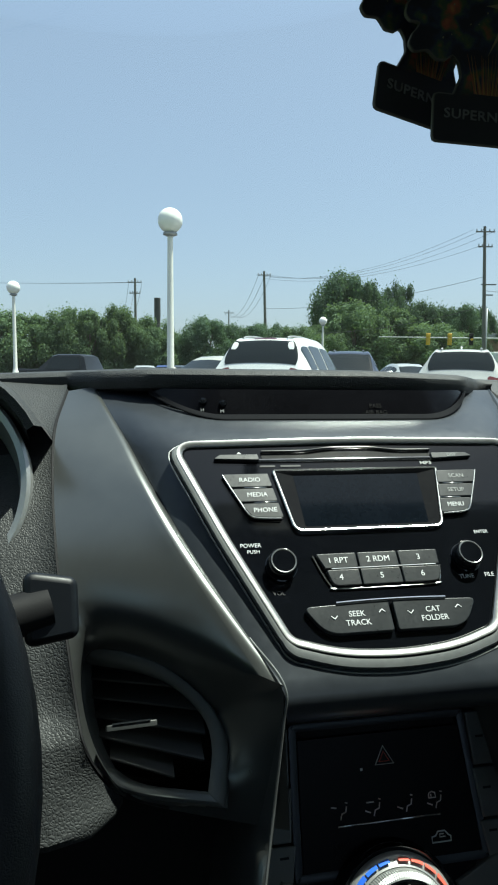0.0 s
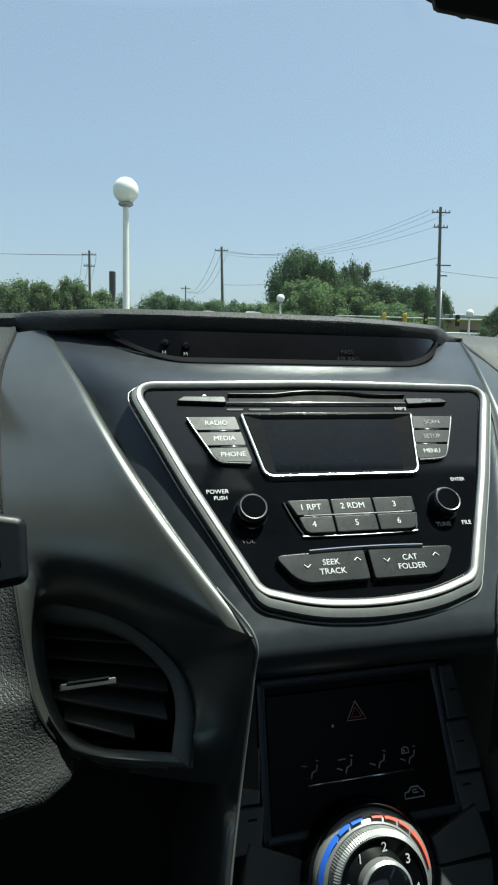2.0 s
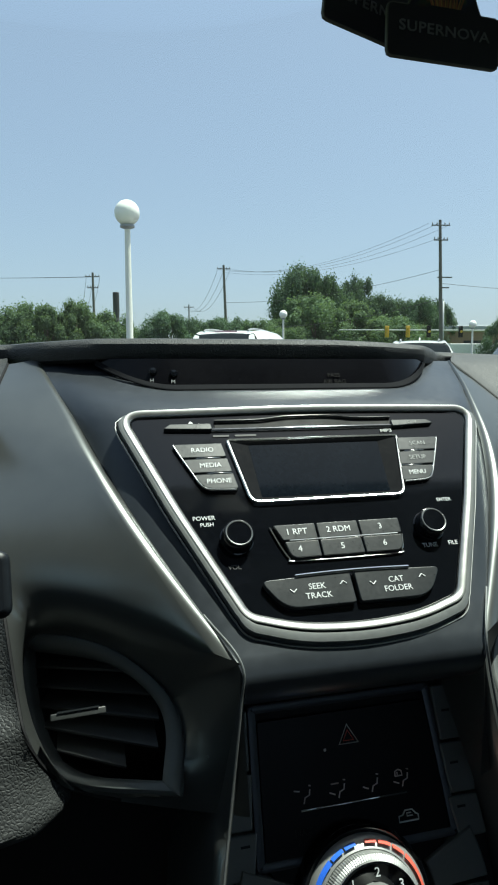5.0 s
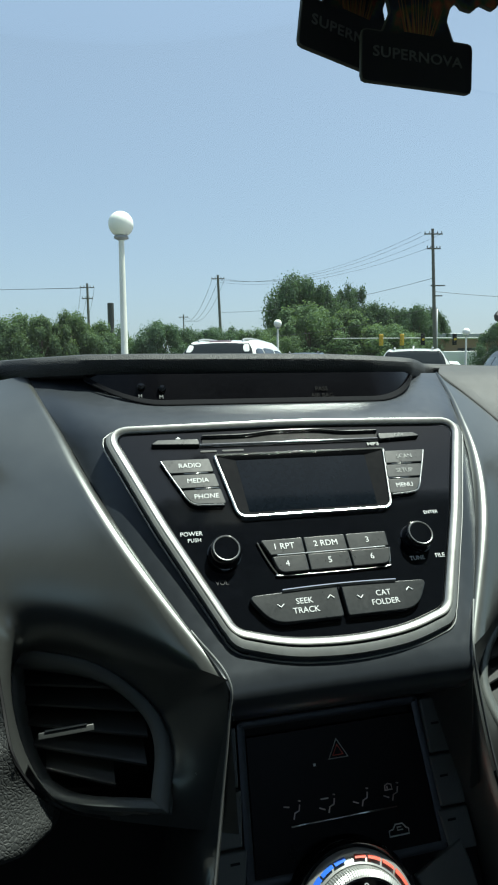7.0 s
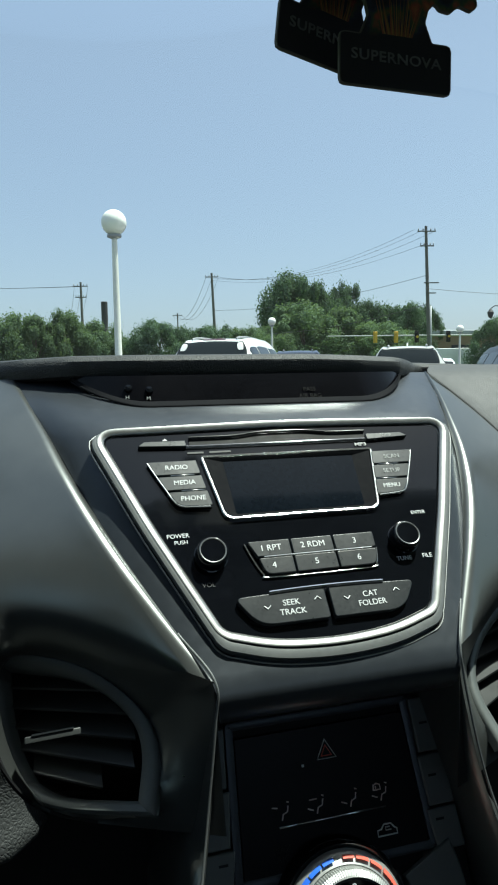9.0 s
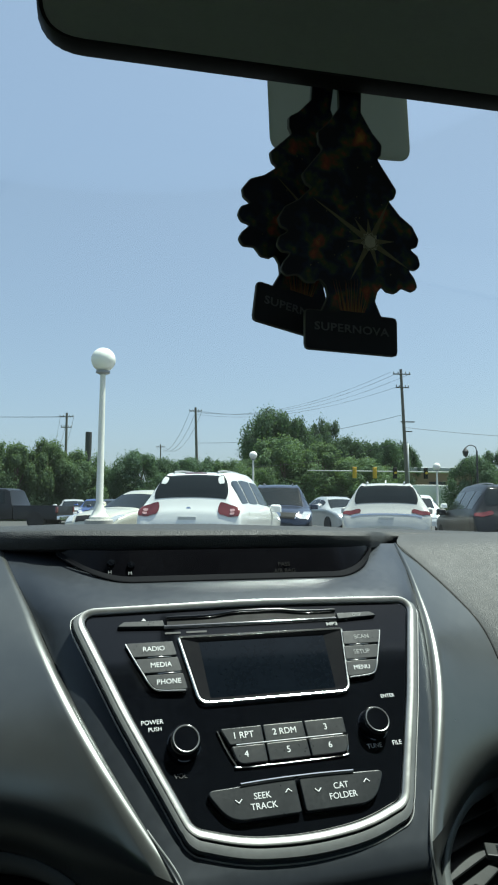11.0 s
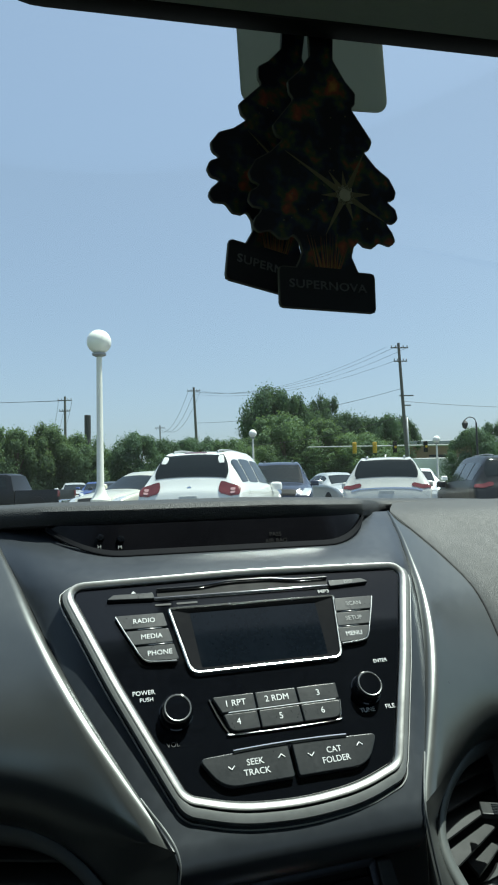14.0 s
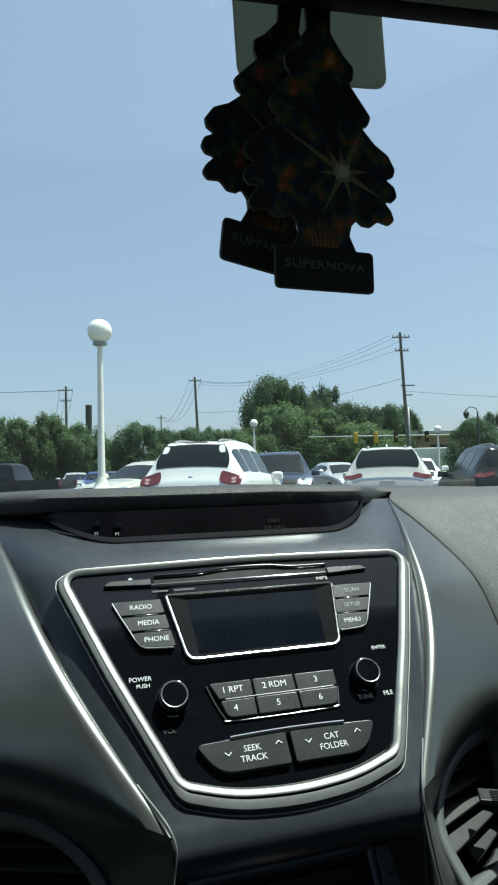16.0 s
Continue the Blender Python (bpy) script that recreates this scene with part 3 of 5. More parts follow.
def face_half(v):
    return lerp_table([(-0.057, 0.068), (-0.02, 0.0895), (0.013, 0.104), (0.05, 0.1195), (0.085, 0.133)], v)


def fascia_outline():
    """The black face plate: wide above, narrow below, sides slightly bowed, lower edge curved."""
    pts = [(0, -0.0722), (0.040, -0.0690), (0.0695, -0.0600), (0.1035, 0.013), (0.1345, 0.0880), (0, 0.0908), (-0.1345, 0.0880), (-0.1035, 0.013), (-0.0695, -0.0600), (-0.040, -0.0690)]
    return rounded(pts, [0.25, 0.25, 0.012, 0.5, 0.0075, 1.5, 0.0075, 0.5, 0.012, 0.25], 8)


def spread(outline, side, top):
    """Moves an outline outwards by side, along its upper edge by top, a little more along its lower edge."""
    out = []
    for (x, y), (px, py) in zip(outline, inset(outline, -1.0)):
        nx, ny = px - x, py - y
        k = max(0.0, min(1.0, (ny - 0.2) / 0.6))
        low = max(0.0, min(1.0, (-ny - 0.6) / 0.4))
        w = side * (1 + 0.45 * low) + (top - side) * k * k * (3 - 2 * k)
        out.append((x + nx * w, y + ny * w))
    return out


def centre_face(dash):
    rows = []
    prof = [(-0.010, 0.866, 0.072), (-0.040, 0.867, 0.074), (-0.050, 0.8695, 0.0755), (-0.0570, 0.874, 0.077), (-0.0610, 0.880, 0.078), (-0.0630, 0.887, 0.079), (-0.0622, 0.8945, 0.0797)]
    for v in (-0.084, -0.07, -0.05, -0.025, 0.0, 0.025, 0.05, 0.075, 0.088):
        prof.append((0.661 * v - 0.0005, 0.966 + 0.75 * v, 0))
    prof += [(0.068, 1.0388, 0), (0.085, 1.0455, 0), (0.110, 1.054, 0), (0.15, 1.066, 0), (0.190, 1.0755, 0)]
    for y, z, h in prof:
        back = max(0.0, lerp_table(SEAM_Y, z) - y) if not h else 0.0
        h = h or lerp_table(SEAM_X, z)
        rows.append([(h * t, y + back * abs(t) ** 8, z) for t in np.linspace(-1, 1, 33)])
    part("centre_face", sheet(rows), M_SLATE, dash, "dark slate plastic centre fascia")


dash = thing("dashboard", (0, 0.3, 0.8), label="grey and charcoal moulded car dashboard", category="dashboard")
dash_pad(dash)
for s in (-1, 1):
    wing(dash, s)
centre_face(dash)


def clock_lens():
    t = thing("clock_display", (0, 0.13, 1.055), label="dark smoked clock display under the dashboard brow", category="clock")
    xs = np.linspace(-1, 1, 41)

    def foot(x):
        k = max(0.0, (abs(x) - 0.60) / 0.40) ** 1.9
        return 0.104 + 0.050 * k, 1.0508 + 0.0205 * k
    floor_rows, lens_rows = [], []
    for x in xs:
        y0, z0 = foot(x)
        d = 0.009 * (1 - abs(x) ** 4)
        floor_rows.append([(x * 0.152, y0, z0 + 0.0017), (x * 0.152, y0 + d * 0.5, z0 + 0.0036), (x * 0.152, y0 + d, z0 + 0.0052)])
        hgt = max(0.004, 1.0765 - z0)
        lens_rows.append([(x * 0.152, y0 + d + hgt * 0.50 * k / 5, z0 + 0.0002 + hgt * k / 5) for k in range(6)])
    part("recess_floor", sheet(floor_rows), M_SHADE, t, "matt black recess")
    lens = part("lens", sheet(lens_rows), M_LENS, t, "smoked black lens")
    part("rim", tube([(r[0][0], r[0][1] - 0.0006, r[0][2] - 0.0002) for r in floor_rows], 0.0008, 6), M_SHADE, t)

    def on_lens(x, h):
        y0, z0 = foot(x / 0.152)
        return Matrix.Translation((x, y0 + 0.009 * (1 - abs(x / 0.152) ** 4) + h * 0.50 - 0.0009, z0 + h)) @ pose(0, 0, 0, 63)
    lettering("H", 0.0046, on_lens(-0.109, 0.0065), M_DIM, lens)
    lettering("M", 0.0046, on_lens(-0.0925, 0.0075), M_DIM, lens)
    lettering("PASS", 0.0055, on_lens(0.046, 0.0120), M_FAINT, lens)
    lettering("AIR BAG", 0.0055, on_lens(0.046, 0.0065), M_FAINT, lens)
    for x, y in ((-0.108, 0.014), (-0.0915, 0.014)):
        part("set_button", lathe([(0.0032, -0.001), (0.0032, 0.001), (0.0026, 0.0018), (0.0005, 0.0019)], 14, on_lens(x, y)), M_PIANO, t)


clock_lens()


# ---------- the radio ----------
def radio():
    r = thing("car_radio", (0, 0, 0.966), label="gloss black car radio with grey buttons in a silver frame", category="radio")
    out = fascia_outline()
    plate = part("face_plate", prism(out, -0.004, 0.002, 0.0008, MF), M_PIANO, r, "gloss black face plate")
    o2 = inset(out, -0.0005)
    part("frame", band(o2, [(0.0, 0.0012), (0.0, 0.0034), (-0.0008, 0.0042), (-0.0024, 0.0048), (-0.0040, 0.0052), (-0.0048, 0.0051), (-0.0052, 0.0046)], MF), M_FRAME, r, "bright silver frame")
    # the broad matt slope outside the bright ridge; narrow along the top
    rings = []
    for side, top, h in ((0.0044, 0.0044, 0.0046), (0.0062, 0.0047, 0.0046), (0.0080, 0.0050, 0.0040), (0.0088, 0.0052, -0.002)):
        rings.append([MF @ Vector((x, y, h)) for x, y in spread(o2, side, top)])
    part("outer_frame", loops(bmesh.new(), rings), M_SLOPE, r, "matt silver outer slope")
    part("frame_gap", loops(bmesh.new(), [[MF @ Vector((x, y, h)) for x, y in spread(o2, sd, tp)] for sd, tp, h in ((0.0086, 0.0050, 0.0002), (0.0097, 0.0064, 0.0002))]), M_BLACK, r, "dark joint round the frame")
    part("frame_line", loops(bmesh.new(), [[MF @ Vector((x, y, h)) for x, y in spread(o2, sd, tp)] for sd, tp, h in ((0.0097, 0.0064, -0.001), (0.0097, 0.0064, 0.0010), (0.0102, 0.0070, 0.0010), (0.0102, 0.0070, -0.001))]), M_SILVER_MATT, r, "thin bright line round the frame")

    # display
    d_out = rounded([(-0.0665, 0.0675), (0.0675, 0.0675), (0.0575, 0.0145), (-0.0565, 0.0145)], [0.003, 0.003, 0.009, 0.009], 6)
    d = part("display", band(d_out, [(0, 0.0015), (0, 0.0042), (0.0007, 0.0049), (0.0017, 0.0047), (0.0022, 0.0040), (0.0026, 0.001)], MF), M_SILVER, r, "dark display in a silver rim")
    s_in = rounded([(-0.0500, 0.0625), (0.0500, 0.0625), (0.0475, 0.0195), (-0.0475, 0.0195)], [0.0012, 0.0012, 0.0015, 0.0015], 6)
    d_in = inset(d_out, 0.0026)
    part("surround", loops(bmesh.new(), [[MF @ Vector((x, y, 0.0042)) for x, y in d_in], [MF @ Vector((x, y, 0.0022)) for x, y in s_in]]), M_SHADE, d, "sloping dark surround")
    part("screen", prism(s_in, 0.0005, 0.0023, 0, MF), M_SCREEN, d, "unlit dark screen")

    # disc slot with its arched lip
    slot = [(x, 0.0767) for x in np.linspace(-0.072, 0.066, 25)]
    top = [(x, 0.0832 + 0.0030 * math.exp(-(x / 0.030) ** 4)) for x in np.linspace(0.066, -0.072, 25)]
    part("disc_slot", prism(slot + top, 0.0018, 0.0026, 0, MF), M_BLACK, r, "dark disc slot")
    lipline = [MF @ Vector((x, y + 0.0006, 0.0032)) for x, y in top]
    part("slot_lip", tube(lipline, 0.0013, 8), M_PIANO, r)
    low = [MF @ Vector((x, 0.0764, 0.0024)) for x in np.linspace(-0.075, 0.075, 31)]
    part("slot_bar", tube(low, 0.0017, 16), M_GLOSSBAR, r, "polished bar under the disc slot")

    def key(name, outline, material, words=(), h=0.0052, light_edge=None, lab=""):
        outline = [(x - 0.009 * (x + 0.16), y - 0.0020) for x, y in outline]
        b = part(name, prism(outline, 0.001, h, 0.0006, MF), material, r, lab)
        for text, size, x, y, *k in words:
            lettering(text, size, MF @ Matrix.Translation((x - 0.009 * (x + 0.16), y - 0.0020, h + 0.0001)), k[0] if k else M_WHITE, b)
        return b
    key("eject_button", rounded([(-0.110, 0.0788), (-0.104, 0.0830), (-0.0745, 0.0830), (-0.0735, 0.0775)], 0.0015, 3), M_BUTTON)
    part("eject_symbol", prism([(-0.0915, 0.0808), (-0.0878, 0.0808), (-0.0897, 0.0828)], 0.005, 0.0055, 0, MF), M_WHITE, r)
    key("display_button", rounded([(0.0675, 0.0765), (0.0675, 0.0822), (0.098, 0.0822), (0.104, 0.0783)], 0.0015, 3), M_BUTTON, [("DISP", 0.004, 0.085, 0.0795, M_DIM)])

    # the three keys on either side of the display, each step narrower
    L = [[(-0.1040, 0.0655), (-0.0690, 0.0655), (-0.0668, 0.0540), (-0.0985, 0.0540)],
         [(-0.0982, 0.0528), (-0.0666, 0.0528), (-0.0645, 0.0415), (-0.0925, 0.0415)],
         [(-0.0920, 0.0403), (-0.0643, 0.0403), (-0.0620, 0.0280), (-0.0860, 0.0290)]]
    for o, w, rad in zip(L, ("RADIO", "MEDIA", "PHONE"), (0.0015, 0.0015, [0.0015, 0.0015, 0.0015, 0.012])):
        cx, cy = sum(p[0] for p in o) / 4, sum(p[1] for p in o) / 4
        key("mode_button", rounded(o, rad, 4), M_BUTTON, [(w, 0.0052, cx + 0.001, cy)])
    Rk = [[(-x, y) for x, y in o[::-1]] for o in L]
    for o, w, rad in zip(Rk, ("SCAN", "SETUP", "MENU"), (0.0015, 0.0015, [0.012, 0.0015, 0.0015, 0.0015])):
        o = [(x * 0.97 + 0.0005, y) for x, y in o]
        cx, cy = sum(p[0] for p in o) / 4, sum(p[1] for p in o) / 4
        key("menu_button", rounded(o, rad, 4), M_BUTTON, [(w, 0.0050, cx, cy, M_DIM if w != "MENU" else M_WHITE)])
    for s in (-1, 1):
        def by_key(x, y, h):
            x = x * 0.97 + 0.0005 if s > 0 else -x
            return MF @ Vector((x - 0.009 * (x + 0.16), y - 0.0020, h))
        e = [by_key(x, y, 0.0048) for x, y in ((0.1035, 0.0648), (0.0984, 0.0535), (0.0924, 0.0412), (0.0885, 0.0335), (0.083, 0.0288), (0.064, 0.0272))]
        part("key_edge", tube(spline(e, 40), 0.0006, 8), M_SILVER, r, "bright edge beside the keys")
        for y, x in ((0.0534, 0.0845), (0.0409, 0.0785)):
            part("key_gap_light", tube([by_key(x - 0.013, y, 0.0050), by_key(x + 0.004, y, 0.0050)], 0.0004, 6), M_SILVER, r)

    # preset keys
    xs = (-0.0435, -0.0145, 0.0160, 0.0465)
    for i in range(3):
        a, b = xs[i] + 0.0005, xs[i + 1] - 0.0005
        sk0 = 0.0012 if i == 0 else 0
        key("preset_button", rounded([(a - sk0, -0.0015), (b + (0.0006 if i == 2 else 0), -0.0015), (b, -0.0128), (a + (0.004 if i == 0 else 0), -0.0128)], 0.0009, 3), M_BUTTON,
            [(("1 RPT", "2 RDM", "3")[i], 0.0060, (a + b) / 2, -0.0072)])
        la, rb = (0.0045 if i == 0 else 0), (0.003 if i == 2 else 0)
        key("preset_button", rounded([(a + la, -0.0138), (b, -0.0138), (b - rb, -0.0255), (a + la * 1.7, -0.0255)], [0.001, 0.001, 0.006 if i == 2 else 0.001, 0.006 if i == 0 else 0.001], 4),
            M_BUTTON, [("456"[i], 0.0060, (a + b) / 2, -0.0196)])
    part("preset_bar", tube([MF @ Vector((x, -0.0153, 0.0050)) for x in np.linspace(-0.036, 0.041, 12)], 0.0007, 8), M_SILVER, r)
    part("preset_edge", tube(spline([MF @ Vector(p) for p in ((-0.0470, -0.004, 0.003), (-0.0430, -0.016, 0.003), (-0.038, -0.0265, 0.003), (-0.032, -0.0288, 0.003), (0.035, -0.0288, 0.003), (0.0418, -0.0258, 0.003), (0.0450, -0.015, 0.003))], 40), 0.0006, 6), M_SILVER, r)
    # seek and folder keys
    key("seek_button", rounded([(-0.0600, -0.0395), (0.0000, -0.0375), (0.0000, -0.0585), (-0.0470, -0.0585)], [0.003, 0.002, 0.002, 0.020], 6), M_BUTTON,
        [("SEEK", 0.0054, -0.024, -0.0460), ("TRACK", 0.0054, -0.024, -0.0520)], 0.006)
    key("folder_button", rounded([(0.0030, -0.0375), (0.0645, -0.0395), (0.0520, -0.0585), (0.0030, -0.0585)], [0.002, 0.003, 0.020, 0.002], 6), M_BUTTON,
        [("CAT", 0.0054, 0.0305, -0.0460), ("FOLDER", 0.0054, 0.0305, -0.0520)], 0.006)
    for x, y, up in ((-0.041, -0.0497, -1), (-0.0075, -0.0470, 1), (0.0125, -0.0490, -1), (0.0475, -0.0470, 1)):
        part("arrow", tube([MF @ Vector((x - 0.0022, y - up * 0.001, 0.0062)), MF @ Vector((x, y + up * 0.001, 0.0062)), MF @ Vector((x + 0.0022, y - up * 0.001, 0.0062))], 0.0004, 5), M_WHITE, r)
    part("seek_bar", tube([MF @ Vector((x, -0.0403 + 0.0009 * (1 - (x / 0.04) ** 2), 0.0062)) for x in np.linspace(-0.038, 0.040, 14)], 0.0011, 8), M_CHROME, r, "polished bar over the keys")

    # knobs
    # VOL is coloured darker in place of the left knob's shadow
    for x, words in ((-0.0700, (("POWER", 0.0043, -0.0895, 0.0062), ("PUSH", 0.0038, -0.0880, 0.0014), ("VOL", 0.0044, -0.0745, -0.0295, M_VOL))),
                     (0.0675, (("ENTER", 0.0038, 0.0865, 0.0100), ("TUNE", 0.0044, 0.0635, -0.0245), ("FILE", 0.0044, 0.0812, -0.0240)))):
        m = MF @ Matrix.Translation((x, -0.0100, 0)) @ Matrix.Diagonal((0.90, 0.90, 0.62, 1))
        k = part("knob", lathe([(0.0125, 0.001), (0.0125, 0.004), (0.0118, 0.0045), (0.0113, 0.0158), (0.0104, 0.0176), (0.0098, 0.0178)], 40, m), M_PIANO, r, "gloss black turning knob")
        part("knob_ring", lathe([(0.0088, 0.0174), (0.0097, 0.0174), (0.0099, 0.0181), (0.0094, 0.0186), (0.0088, 0.0183), (0.0088, 0.0172)], 40, m, caps=False), M_KNOBRING, k, "silver ring")
        part("knob_cap", lathe([(0.0089, 0.0165), (0.0087, 0.0174), (0.0003, 0.0168)], 40, m), M_BLACK, k)
        for w in words:
            lettering(w[0], w[1], MF @ Matrix.Translation((w[2], w[3], 0.0022)), w[4] if len(w) > 4 else M_WHITE, plate)
    lettering("MP3", 0.0040, MF @ Matrix.Translation((0.0600, 0.0718, 0.0027)), M_DIM, plate, wide=1.4, bold=0.0001)
    # two marks that stand as plain bars
    part("mark", prism(rounded([(-0.0745, 0.0706), (-0.0625, 0.0706), (-0.0625, 0.0721), (-0.0745, 0.0721)], 0.001, 3), 0.002, 0.0026, 0, MF), M_VOL, r)
    part("mark", prism(rounded([(-0.0585, 0.0706), (-0.0425, 0.0706), (-0.0425, 0.0721), (-0.0585, 0.0721)], 0.001, 3), 0.002, 0.0026, 0, MF), M_VOL, r)


radio()


# ---------- lower stack: climate panel ----------
CT, ST = math.cos(radians(23)), math.sin(radians(23))
ML = Matrix(((1, 0, 0, 0), (0, ST, -CT, -0.026), (0, CT, ST, 0.8245), (0, 0, 0, 1)))     # the climate panel's face: across, up, out


def arc(cx, cy, r, a0, a1, n):
    return [(cx + r * math.cos(radians(a0 + (a1 - a0) * k / n)), cy + r * math.sin(radians(a0 + (a1 - a0) * k / n))) for k in range(n + 1)]


def climate():
    c = thing("climate_panel", (0, -0.03, 0.75), label="black climate control panel with a silver dial", category="climate control")
    part("backing", prism(rounded([(-0.098, -0.20), (0.098, -0.20), (0.092, 0.035), (-0.092, 0.035)], 0.01, 4), -0.030, -0.006, 0.002, ML), M_BLACK, c)
    part("surround", band(rounded([(-0.0655, 0.0265), (0.0655, 0.0265), (0.0715, -0.070), (-0.0685, -0.070)], 0.004, 4),
                          [(0, -0.006), (0, 0.0005), (0.002, 0.001), (0.0052, 0.0), (0.0052, -0.006)], ML), M_SLATE, c, "dark plastic surround")
    plate = part("plate", prism([(-0.0600, 0.0160), (0.0600, 0.0160), (0.0655, -0.060), (0.054, -0.085), (-0.054, -0.085), (-0.0625, -0.064)], -0.006, 0.0, 0.0005, ML), M_CPLATE, c, "gloss black plate")
    for s in (-1, 1):
        for (a, b, w0, w1) in ((0.024, -0.0115, 0.0, 0.003), (-0.0130, -0.045, 0.003, 0.0055), (-0.0465, -0.072, 0.0055, 0.008)):
            o = [(s * 0.0665, a), (s * (0.0830 + w0), a), (s * (0.0830 + w1), b), (s * (0.0665 + w1 * 0.5), b)]
            k = part("side_button", prism(rounded(o if s > 0 else o[::-1], 0.0015, 3), -0.006, 0.002, 0.0012, ML), M_RING, c, "dark grey button")
            part("mark", prism([(s * 0.072, b + 0.018), (s * 0.078, b + 0.018), (s * 0.078, b + 0.0195), (s * 0.072, b + 0.0195)], 0.002, 0.0022, 0, ML), M_BLACK, k)
        # lower keys that follow the dial
        for a0, a1 in ((157, 178), (180, 205)):
            o = arc(0, -0.0985, 0.046, a0, a1, 8) + arc(0, -0.0985, 0.085, a1, a0, 8)
            o = [(s * -x, y) for x, y in o]
            part("seat_heat_button", prism(o, -0.006, 0.004, 0.0015, ML), M_RING, c, "grey seat heating button")
    # hazard triangle, indicator and figures
    for r, w in ((0.0078, 0.0005), (0.0042, 0.0005)):
        tri = [ML @ Vector((x, y - 0.0005, 0.0004)) for x, y in arc(0.0015, 0.0, r, 90, 330, 2)]
        part("hazard_mark", tube(tri, w, 5, closed=True), M_RED if r < 0.005 else M_WHITE, plate, "hazard triangle")
    part("indicator", prism([(-0.0165, -0.0072), (-0.0150, -0.0072), (-0.0150, -0.0056), (-0.0165, -0.0056)], 0, 0.0006, 0, ML), M_WHITE, plate)
    for i, x in enumerate((-0.0325, -0.0085, 0.0150, 0.0370)):
        y = -0.0305

        def stroke(pts, r=0.00045):
            tube([ML @ Vector((x + u * 0.75, y + v * 0.75, 0.0004)) for u, v in pts], r, 5, bm)
        bm = bmesh.new()
        stroke([(0.0045, 0.0035), (0.0035, -0.001), (-0.0005, -0.0025), (-0.002, -0.007)])
        stroke([(0.0045, 0.0060), (0.0047, 0.0068)], 0.0009)
        yy = 0.004 if i == 0 else -0.002
        stroke([(-0.010, yy), (-0.005, yy - 0.001 - 0.001 * (i > 0))])
        if i == 1:
            stroke([(-0.008, 0.0045), (-0.001, 0.0045)])
        if i == 3:
            stroke([(-0.008, 0.002), (-0.0075, 0.006), (-0.0045, 0.0072), (-0.0015, 0.006), (-0.001, 0.002), (-0.008, 0.002)])
            stroke([(-0.0055, 0.003), (-0.0055, 0.0052)])
        part("airflow_mark", bm, M_MARK, plate)
    part("chrome_line", tube([ML @ Vector((-0.0365, -0.0395, 0.0006)), ML @ Vector((0.0377, -0.0395, 0.0006))], 0.0008, 8), M_CHROME, plate, "thin chrome line")
    lettering("MAX", 0.0055, ML @ Matrix.Translation((-0.0360, -0.0520, 0.0003)), M_FAINT, plate)
    lettering("A/C", 0.0055, ML @ Matrix.Translation((-0.0360, -0.0575, 0.0003)), M_FAINT, plate)
    body = [(-0.007, -0.003), (-0.0068, 0.0005), (-0.004, 0.001), (-0.002, 0.0036), (0.003, 0.0036), (0.0052, 0.001), (0.007, 0.0), (0.007, -0.003)]
    bm = tube([ML @ Vector((0.0365 + x, -0.0535 + y, 0.0005)) for x, y in body], 0.0005, 5, closed=True)
    tube([ML @ Vector((0.0365 + x, -0.0535 + y, 0.0005)) for x, y in ((0.003, 0.0), (-0.001, 0.0), (-0.001, 0.0018), (0.002, 0.0018))], 0.0004, 5, bm)
    part("recirculation_mark", bm, M_WHITE, plate, "small car outline")
    # dial
    m = ML @ Matrix.Translation((-0.0045, -0.0935, 0)) @ Matrix.Scale(0.99, 4)
    part("dial_rim", lathe([(0.0445, -0.006), (0.0445, 0.010), (0.0425, 0.0135), (0.0400, 0.0125)], 72, m), M_PIANO, c, "gloss black dial rim")
    ring = part("dial_ring", lathe([(0.0400, 0.011), (0.0395, 0.0145), (0.0375, 0.0165), (0.0325, 0.0195), (0.0318, 0.0185)], 72, m), M_SILVER_MATT, c, "silver temperature ring")
    for a0, a1, mt in ((172, 128, M_BLUE), (126, 112, M_BLUE), (110, 98, M_BLUE), (88, 76, M_RED), (74, 60, M_RED), (58, 44, M_RED), (42, 4, M_RED)):
        w = 0.0012 if abs(a0 - 90) > 40 else 0.0008
        o = [m @ Vector((x, y, 0.0187)) for x, y in arc(0, 0, 0.0366 + w, a0, a1, 8)]
        i = [m @ Vector((x, y, 0.0198)) for x, y in arc(0, 0, 0.0366 - w, a0, a1, 8)]
        o = [p - (m.to_3x3() @ Vector((0, 0, 0.0014))) for p in o]
        part("temperature_mark", sheet([o, i]), mt, ring)
    bm = bmesh.new()
    ridge = []
    for rad, z in ((0.0318, 0.017), (0.0312, 0.0255), (0.0285, 0.0275)):
        ridge.append([m @ Vector(((rad + 0.0003 * (k % 2)) * math.cos(math.pi * k / 120), (rad + 0.0003 * (k % 2)) * math.sin(math.pi * k / 120), z)) for k in range(240)])
    loops(bm, ridge)
    k1 = part("dial_grip", bm, M_SILVER_MATT, c, "knurled silver grip", smooth=10)
    k2 = part("fan_ring", lathe([(0.0287, 0.0270), (0.0280, 0.0295), (0.0265, 0.0290), (0.0170, 0.0270), (0.0168, 0.024)], 64, m), M_PIANO, c, "gloss black fan ring")
    part("fan_edge", lathe([(0.0287, 0.0272), (0.0284, 0.0298), (0.0270, 0.0298), (0.0268, 0.0285)], 64, m, caps=False), M_CHROME, k2)
    for i, t in enumerate("01234"):
        a = radians(172 - 45 * i)
